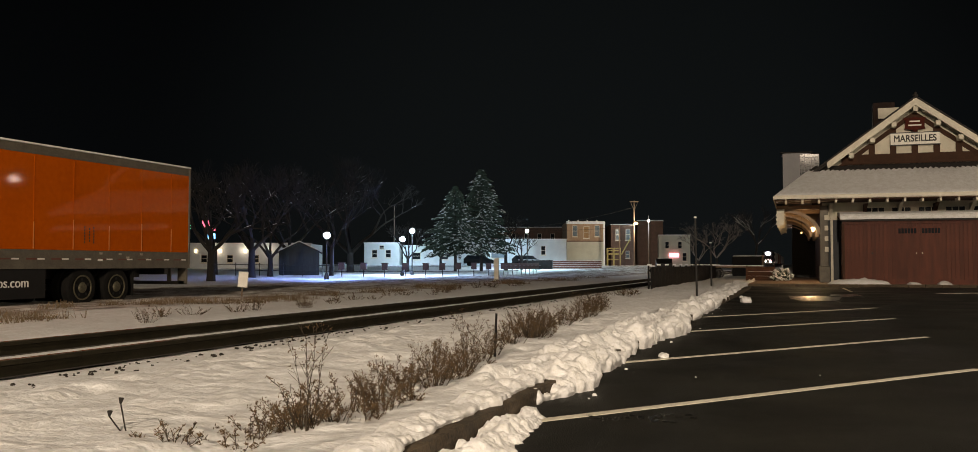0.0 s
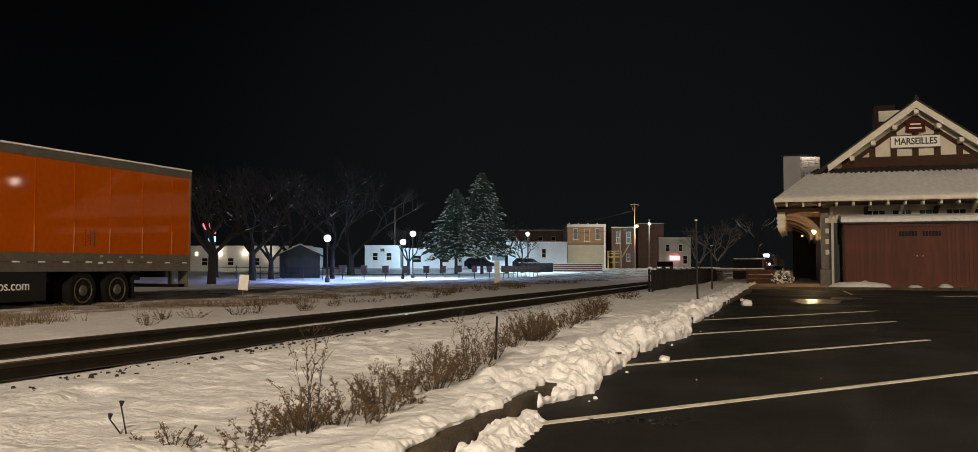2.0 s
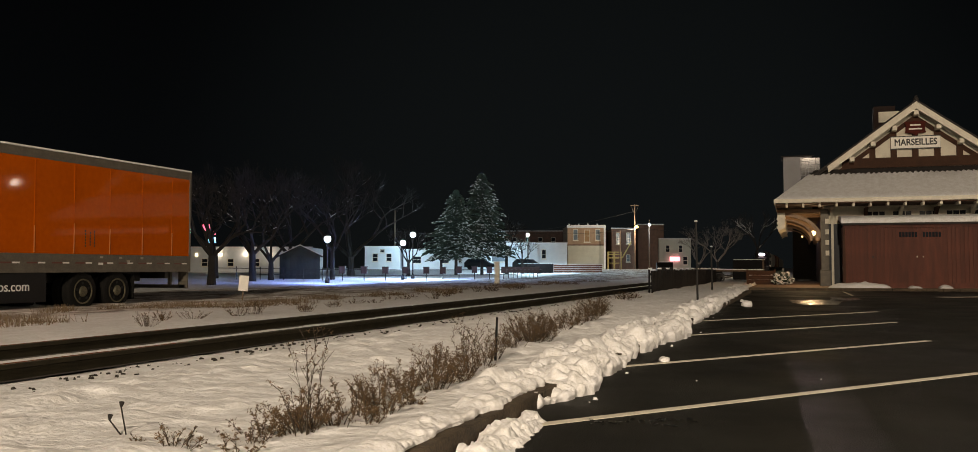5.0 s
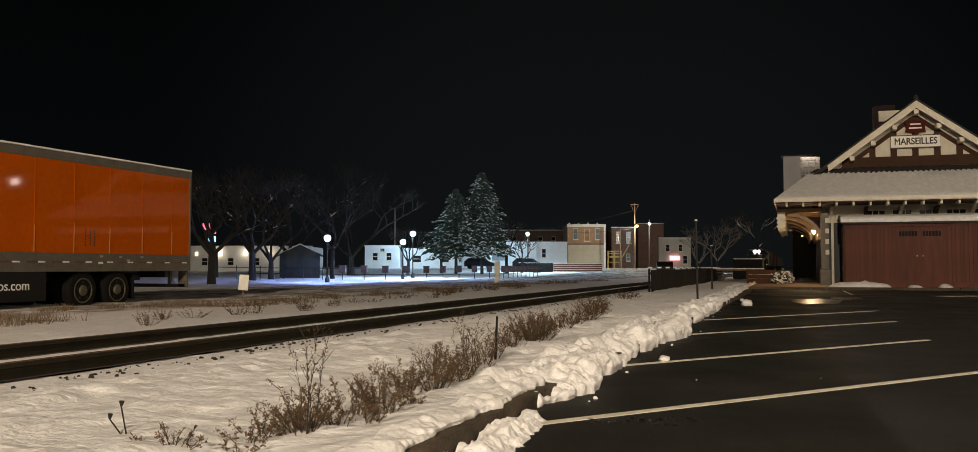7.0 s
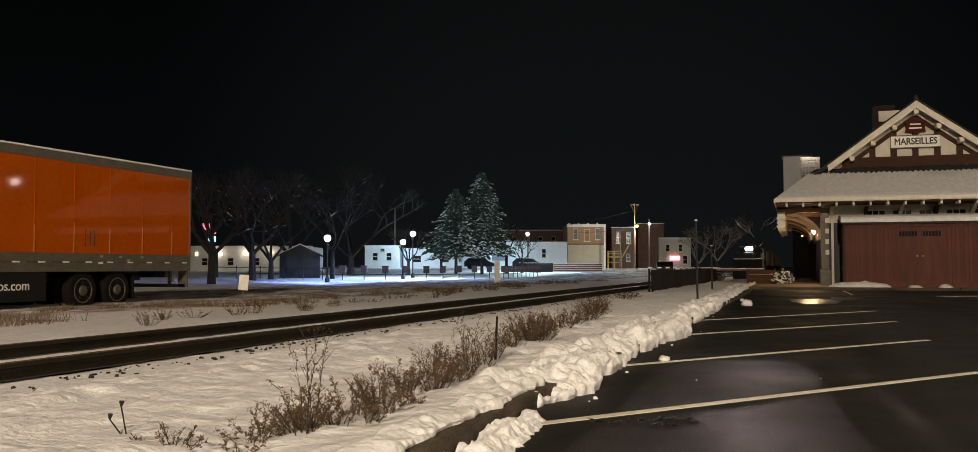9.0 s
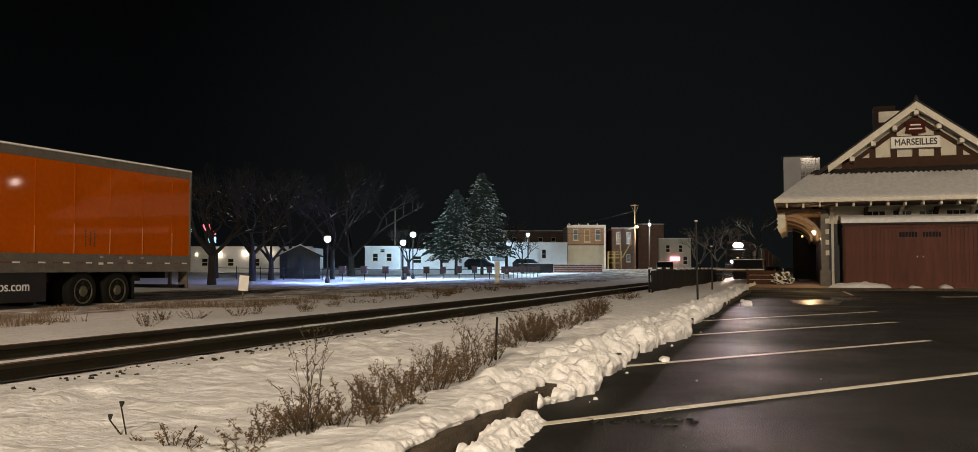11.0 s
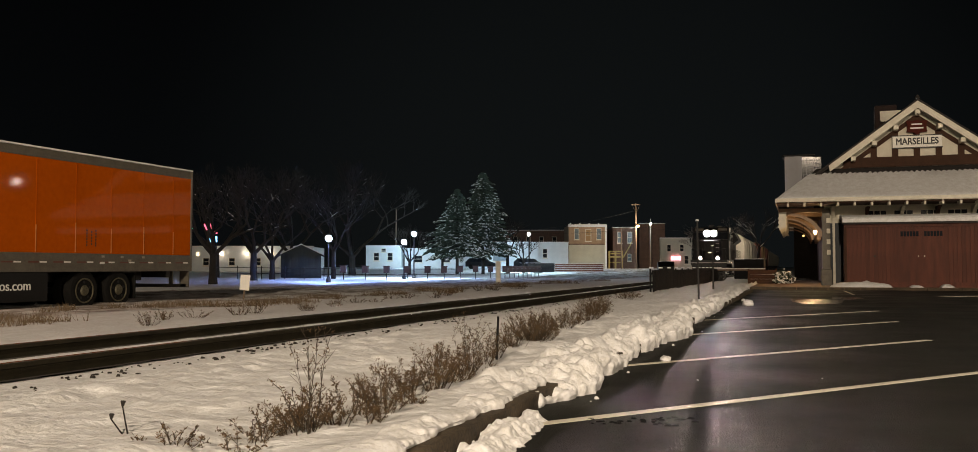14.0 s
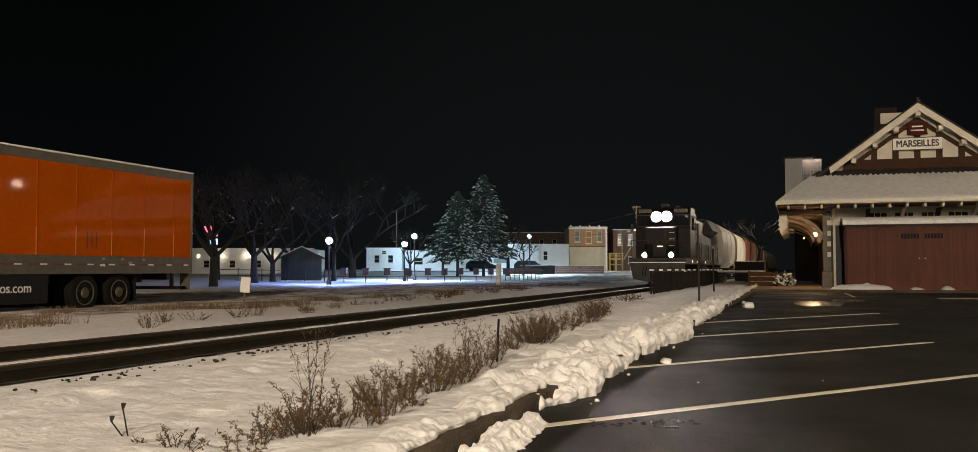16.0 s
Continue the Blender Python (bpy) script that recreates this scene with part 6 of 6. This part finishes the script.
# ---- between track and car park ----
fence = thing("board_fence", pose(-5.0, 34.1, 0), "low dark board fence along the track", "fence")
bd = mesh_of("board", boxes((-0.02, 0.006, 0.0, 0.02, 0.214, 0.8)), DARK_FENCE)
for k in range(150):
    part("board", bd, None, fence, m=pose(0, k * 0.22, 0.14 + 0.006 * (k % 3), 0, 0.6 * ((k * 7) % 5 - 2)))
for z in (0.3, 0.78):
    part("rail", boxes((-0.07, 0, z, -0.022, 33, z + 0.08)), DARK_FENCE, fence)
for k in range(14):
    part("post", boxes((-0.13, k * 2.45, 0, -0.071, k * 2.45 + 0.1, 1.0)), DARK_FENCE, fence)
    part("post_cap", boxes((-0.14, k * 2.45 - 0.02, 1.003, 0.0, k * 2.45 + 0.12, 1.06)), SNOW, fence)

for x, y, h, r, label in ((-2.38, 24.0, 2.0, 0.027, "slender steel stake standing in the snow"), (-3.2, 38.0, 1.72, 0.036, "short steel stake standing in the snow")):
    bm = bmesh.new()
    rod(bm, (0, 0, -0.1), (0, 0, h), r, r * 0.9, 8)
    t = thing("stake", pose(x, y, level(x, y), 0.8, -0.6, 0), label, "stake", "stakes in the snow")
    part("rod", bm, DARK_STEEL, t)
    bm = bmesh.new()
    lathe(bm, [(r * 1.0, 0), (r * 1.5, 0.01), (r * 1.4, 0.04), (0.004, 0.05)], (0, 0, h), "z", 8)
    part("cap", bm, WHITE_INK, t)

# white marker post and small white sign beyond the rails
z = level(-17.64, 55.26)
t = thing("marker_post", pose(-17.64, 55.26, z - 0.05), "white square concrete marker post beside the road", "post")
bm = boxes((-0.14, -0.12, 0, 0.14, 0.12, 1.42))
bevel(bm, 0.025, 2)
part("shaft", bm, CREAM_PAINT, t)
part("top_snow", boxes((-0.13, -0.11, 1.423, 0.13, 0.11, 1.47)), SNOW, t)
t = thing("stake_sign", pose(-16.03, 24.73, level(-16, 24.7) - 0.05, 0, 5, 14), "small blank white sign board on a stake", "sign")
part("stake", boxes((-0.02, 0, 0, 0.02, 0.03, 0.45)), WOOD, t)
bm = boxes((-0.15, -0.02, 0.33, 0.15, -0.002, 0.8))
bevel(bm, 0.006, 1)
part("board", bm, SIGN_WHITE, t)

# ---- platform before the depot ----
bm = boxes((-2.2, LOT_END, -0.05, 2.1, 90, 0.11), (2.1, LOT_END, -0.05, 14, Y_WALL, 0.11))
part_platform = solid("pavement_platform", bm, mat("brick_paver", (0.3, 0.2, 0.13), (0.2, 0.13, 0.09), 0.8, scale=3, bump=0.5, fine=40), "worn tan paver platform before the depot", "platform", kind="structure")
for k in range(23):
    part("edge_stone", boxes((-2.2 + k * 0.7 + 0.01, LOT_END - 0.16, -0.04, -1.5 + k * 0.7 - 0.01, LOT_END - 0.003, 0.113)), CONCRETE, part_platform)

# snow drifts at the shed's foot
def heap(x0, x1, y, h, seed, label):
    n, m_ = 50, 12
    u, v = np.meshgrid(np.linspace(0, 1, n), np.linspace(0, 1, m_), indexing="ij")
    x = x0 + (x1 - x0) * u
    yy = y - 0.75 + 0.85 * v
    z = h * np.sin(np.pi * np.clip(v * 1.02, 0, 1)) ** 0.6 * np.sin(np.pi * u) ** 0.5 * (0.5 + fbm(x * 2.6, yy * 2.6, seed)) + 0.1
    i = np.arange(u.size).reshape(u.shape)
    me = bpy.data.meshes.new("snow_drift")
    me.from_pydata(np.stack([x.ravel(), yy.ravel(), z.ravel()], 1).tolist(), [], np.stack([i[:-1, :-1].ravel(), i[1:, :-1].ravel(), i[1:, 1:].ravel(), i[:-1, 1:].ravel()], 1).tolist())
    me.polygons.foreach_set("use_smooth", [True] * len(me.polygons))
    me.materials.append(BANK_SNOW)
    tagged(new("snow_drift", me), label, "snow drift", "snow drifts by the shed")


heap(1.4, 4.2, 47.95, 0.3, 5, "lumpy snow drift at the foot of the shed")
heap(4.9, 5.5, 47.95, 0.12, 6, "thin remnant of snow at the foot of the shed")
heap(6.2, 6.8, 47.95, 0.16, 7, "thin remnant of snow at the foot of the shed")

# timber planter and snow-covered bush
t = thing("timber_planter", pose(-1.95, 56.0, 0.11), "brown timber planter box with snow on its rim", "planter")
for k in range(3):
    part("plank", boxes((-0.75, -0.42, 0.02 + k * 0.26, 0.75, -0.36, 0.26 + k * 0.26)), BROWN_TIMBER, t)
    part("plank", boxes((-0.75, 0.36, 0.02 + k * 0.26, 0.75, 0.42, 0.26 + k * 0.26)), BROWN_TIMBER, t)
    for sx in (-0.75, 0.69):
        part("plank", boxes((sx, -0.357, 0.02 + k * 0.26, sx + 0.06, 0.357, 0.26 + k * 0.26)), BROWN_TIMBER, t)
for sx in (-0.8, 0.7):
    part("post", boxes((sx, -0.47, 0, sx + 0.1, -0.423, 0.86)), BROWN_TIMBER, t)
part("snow_fill", boxes((-0.68, -0.355, 0.1, 0.68, 0.355, 0.72)), SNOW, t)

rng = random.Random(77)
t = thing("snowy_bush", pose(-0.8, 55.3, 0.11), "round dark bush with lumps of snow on it", "bush")
bm, sn = bmesh.new(), bmesh.new()
for k in range(420):
    d = Vector((rng.gauss(0, 1), rng.gauss(0, 1), abs(rng.gauss(0, 1)))).normalized()
    r = rng.uniform(0.25, 0.62)
    p = Vector((d.x * r, d.y * r, 0.08 + d.z * r * 1.15))
    rod(bm, p * 0.55, p + d * 0.12, 0.02, 0.004, 3, False)
    if k % 4 == 0:
        q = p + d * 0.08
        a = rng.uniform(0, 6.28)
        rod(sn, q - Vector((0.06 * math.cos(a), 0.06 * math.sin(a), 0.03)), q + Vector((0.07 * math.cos(a), 0.07 * math.sin(a), rng.uniform(-0.03, 0.05))), rng.uniform(0.03, 0.06), 0.025, 6)
part("twigs", bm, NEEDLE, t, kind="stuff")
part("snow_lumps", sn, SNOW, t, kind="stuff")

# old baggage cart on the platform side
t = thing("baggage_cart", pose(-3.9, 63.0, level(-3.9, 63)), "old iron-wheeled baggage cart with snow on its deck", "cart")
part("deck", boxes((-1.4, -0.6, 0.68, 1.9, 0.6, 0.78)), WOOD, t)
part("deck_snow", boxes((-1.38, -0.58, 0.783, 1.88, 0.58, 0.84)), SNOW, t)
for sx in (-0.9, 1.4):
    for sy in (-0.5, 0.5):
        bm = bmesh.new()
        lathe(bm, [(0.24, -0.03), (0.3, -0.03), (0.3, 0.03), (0.24, 0.03), (0.24, -0.03)], (sx, sy, 0.3), "y", 20, False)
        for k in range(8):
            a = math.pi * k / 4
            rod(bm, (sx, sy, 0.3), (sx + 0.26 * math.cos(a), sy, 0.3 + 0.26 * math.sin(a)), 0.015, seg=4)
        part("wheel", bm, DARK_STEEL, t)
part("end_frame", boxes((1.8, -0.55, 0.785, 1.88, -0.45, 1.5), (1.8, 0.45, 0.785, 1.88, 0.55, 1.5), (1.8, -0.45, 1.3, 1.88, 0.45, 1.4)), WOOD, t)
t = thing("crate", pose(-3.4, 72.0, level(-3.4, 72)), "dark covered crate beside the platform", "crate")
bm = boxes((-1.1, -0.6, 0, 1.2, 0.6, 1.45))
bevel(bm, 0.04, 1)
part("body", bm, DARK_FENCE, t)
part("top_snow", boxes((-1.05, -0.55, 1.453, 1.15, 0.55, 1.5)), SNOW, t)

# ploughed snow along the kerb: lumps fused into one soft ragged bank
BANK_EDGE = ((3.0, -1.85), (6.6, -1.85), (7.1, -1.76), (7.7, -1.64), (8.9, -1.8), (9.4, -1.67), (10.6, -1.73), (12.1, -1.72), (14.6, -1.56), (16.6, -1.83), (21.6, -1.83), (27.0, -1.87), (36.0, -2.0), (45.5, -2.25))


def vnoise3(x, y, z, seed):
    """Smooth value noise in space, -1 to 1, from two plane lattices per level."""
    k = np.floor(z).astype(int)
    f = z - k
    f = f * f * (3 - 2 * f)
    a = vnoise(x + 17.3 * k, y + 31.7 * k, seed)
    b = vnoise(x + 17.3 * (k + 1), y + 31.7 * (k + 1), seed)
    return 2 * (a * (1 - f) + b * f) - 1


def billow(p, scale, seed):
    """Round lumps parted by creases, 0 to 1."""
    return np.sqrt(vnoise3(p[..., 0] * scale, p[..., 1] * scale, p[..., 2] * scale * 1.3 + 7.5, seed) ** 2 + 0.006)


def snow_sheet(rows, amount, seed):
    """Faces over a grid of places, pushed out along their normals into lumps and crumbs."""
    p = np.array(rows, float)
    n = np.cross(np.gradient(p, axis=0), np.gradient(p, axis=1))
    n /= np.linalg.norm(n, axis=2, keepdims=True) + 1e-9
    n *= np.where(n[..., 2:3].mean() < 0, -1, 1)
    push = 0.13 * (billow(p, 2.4, seed) - 0.3) + 0.085 * (billow(p, 5.6, seed + 1) - 0.3) + 0.055 * (billow(p, 13.0, seed + 2) - 0.3)
    push = push + 0.022 * (billow(p, 29.0, seed + 3) - 0.3) + 0.008 * vnoise3(p[..., 0] * 55, p[..., 1] * 55, p[..., 2] * 55, seed + 4)
    return p + n * (push * amount)[..., None]


def grid_mesh(name, sheets, material):
    verts, quads = [], []
    for p in sheets:
        i = np.arange(p.shape[0] * p.shape[1]).reshape(p.shape[:2]) + len(verts)
        verts += p.reshape(-1, 3).tolist()
        quads += np.stack([i[:-1, :-1].ravel(), i[1:, :-1].ravel(), i[1:, 1:].ravel(), i[:-1, 1:].ravel()], 1).tolist()
    me = bpy.data.meshes.new(name)
    me.from_pydata(verts, [], quads)
    me.polygons.foreach_set("use_smooth", [True] * len(me.polygons))
    me.materials.append(material)
    return me


def snow_bank():
    # cross-section: foot on the asphalt, overhanging front, crest, long back into the strip
    u = np.linspace(0, 1, 56)
    front = np.clip(u / 0.45, 0, 1)
    rise = np.where(u < 0.45, np.sin(front * math.pi / 2) ** 0.55, 1 - 0.62 * smooth(0.45, 1.0, u))
    over = -0.03 + np.where(u < 0.45, 0.09 * np.sin(front * math.pi) * (1 - front), 0)
    ys = axis_steps((6.75, 13, 340), (13, 24, 330), (24, 46, 330))
    edge = np.interp(ys, [a for a, _ in BANK_EDGE], [b for _, b in BANK_EDGE]) - 0.02
    edge = edge + 0.26 * (fbm(ys * 1.1, ys * 0 + 2.5, 87, 3) - 0.5) + 0.22 * (fbm(ys * 4.2, ys * 0 + 6.5, 86, 3) - 0.5)
    wide = 0.58 + 0.4 * vnoise(ys * 0.7, ys * 0 + 1.5, 88)
    tall = (0.13 + 0.22 * fbm(ys * 0.9, ys * 0 + 4.5, 89, 2)) * (0.45 + 0.55 * smooth(6.8, 8.2, ys))
    x = edge[:, None] + over - wide[:, None] * u ** 1.35
    z = -0.02 + tall[:, None] * rise
    main = snow_sheet(np.stack([x, np.repeat(ys[:, None], u.size, 1), z], 2), np.minimum(1, 0.35 + u * 3)[None, :] * np.ones_like(x) * (1 - 0.75 * smooth(0.7, 1.0, u)), 301)
    main[..., 2] -= 0.1 * smooth(0.8, 1.0, u)
    # low crest behind the bare kerb
    ys = np.linspace(2.6, 7.3, 300)
    edge = -1.93 + 0.08 * (fbm(ys * 2.0, ys * 0 + 3.5, 84, 3) - 0.5) + 0.12 * (fbm(ys * 6.0, ys * 0 + 1.5, 85, 2) - 0.5)
    x = edge[:, None] + over * 0.7 - 0.3 * u ** 1.3
    z = 0.085 + 0.085 * rise + 0 * x
    crest = snow_sheet(np.stack([x, np.repeat(ys[:, None], u.size, 1), z], 2), (0.42 * (1 - 0.7 * smooth(0.7, 1.0, u)))[None, :] * np.ones_like(x), 311)
    crest[..., 2] -= 0.09 * smooth(0.75, 1.0, u)
    # fallen heap on the asphalt before the kerb
    ys = np.linspace(3.9, 6.5, 240)
    wide = (0.05 + 0.3 * np.sin(np.pi * np.clip((ys - 3.9) / 2.6, 0, 1)) ** 0.7) * (0.55 + 0.95 * fbm(ys * 3.1, ys * 0 + 8.5, 83, 3))
    x = -1.84 + wide[:, None] * (1 - u)
    z = -0.025 + 0.105 * np.sqrt(wide[:, None] / 0.42) * np.clip(u * 2.2, 0, 1) ** 0.6 * (1 - 0.35 * smooth(0.5, 1.0, u))
    pile = snow_sheet(np.stack([x, np.repeat(ys[:, None], u.size, 1), z], 2), np.minimum(1, 0.3 + u * 2)[None, :] * np.ones_like(x) * 0.8, 321)
    ob = new("snow_bank", grid_mesh("snow_bank", [main, crest, pile], BANK_SNOW))
    tagged(ob, "ragged bank of ploughed white snow along the kerb", "snow bank", kind="stuff")


snow_bank()


def snow_lump(bm, c, r, rng, flat=0.75, sub=2):
    geo = bmesh.ops.create_icosphere(bm, subdivisions=sub, radius=r)
    s = (rng.uniform(0.8, 1.35), rng.uniform(0.8, 1.35), flat * rng.uniform(0.8, 1.15))
    ph = rng.uniform(0, 50)
    for v in geo["verts"]:
        n = 0.85 + 0.4 * noise.noise(v.co * (1.4 / r) + Vector((ph, 0, 0))) + 0.5 * abs(noise.noise(v.co * (2.6 / r) + Vector((0, ph, 0))))
        v.co = Vector((c[0] + v.co.x * s[0] * n, c[1] + v.co.y * s[1] * n, c[2] + v.co.z * s[2] * n))


def clods():
    """Loose pieces of snow lying on the asphalt."""
    rng = random.Random(19)
    bm = bmesh.new()
    for x, y, r in ((-1.42, 10.6, 0.05), (-1.32, 26.5, 0.14), (-0.9, 8.9, 0.009), (0.2, 9.4, 0.008), (-1.62, 30.0, 0.07)):
        snow_lump(bm, (x, y, r * 0.45), r, rng, 0.8, 3)
    for k in range(8):
        y = 6.4 + 26 * rng.random() ** 1.5
        r = 0.008 + 0.028 * rng.random() ** 2
        edge = float(np.interp(y, [a for a, _ in BANK_EDGE], [b for _, b in BANK_EDGE]))
        snow_lump(bm, (edge + 0.05 + abs(rng.gauss(0, 0.09)), y, r * 0.4), r, rng, 0.8, 2)
    solid("snow_clods", bm, BANK_SNOW, "broken clods of ploughed snow on the asphalt", "snow", kind="stuff", smooth=True)


clods()


# loose ballast lying on the snow beside the rails
def ballast_stones():
    rng = random.Random(15)
    bm = bmesh.new()
    for k in range(700):
        y = 3 + 40 * rng.random() ** 1.6
        side = 1 if rng.random() < 0.7 else -1
        x = TRACK_X + side * (0.98 + 0.28 * abs(rng.gauss(0, 1)))
        if vnoise(np.array(y * 0.8), np.array(x * 1.2), 19) < 0.45:
            continue
        r = rng.uniform(0.008, 0.026)
        c = Vector((x, y, level(x, y) + r * 0.25))
        a, b = Vector((rng.uniform(-1, 1), rng.uniform(-1, 1), 0.2)).normalized(), rng.uniform(0.5, 0.9)
        rod(bm, c - a * r, c + a * r * b, r * 0.8, r * 0.55, 5)
    solid("ballast_stones", bm, BALLAST, "loose dark ballast stones on snow beside the rails", "stones", kind="stuff")


ballast_stones()
# ---- what moves ----
RUN = [(0, 259), (2, 240), (4, 219), (5.5, 201.5), (7, 181.5), (8, 166.4), (9, 151), (10, 136.5), (11.5, 115.3), (12.5, 101.5), (13, 94.7), (14, 81), (15, 66.3), (16, 50.8)]


def motions():
    for car, back in TRAIN:
        walk(car, [(t, pose(TRACK_X, s + back, 0.2452)) for t, s in RUN])

    # the leading wheels turn with the distance run
    times = np.arange(0, 16.0001, 1 / 30)
    run = np.interp(times, [t for t, _ in RUN], [s for _, s in RUN])
    for wheel, x, y in ROLLING:
        walk(wheel, [(t, pose(x, y, 0.5, math.degrees((run[0] - s) / 0.5))) for t, s in zip(times, run)])


motions()
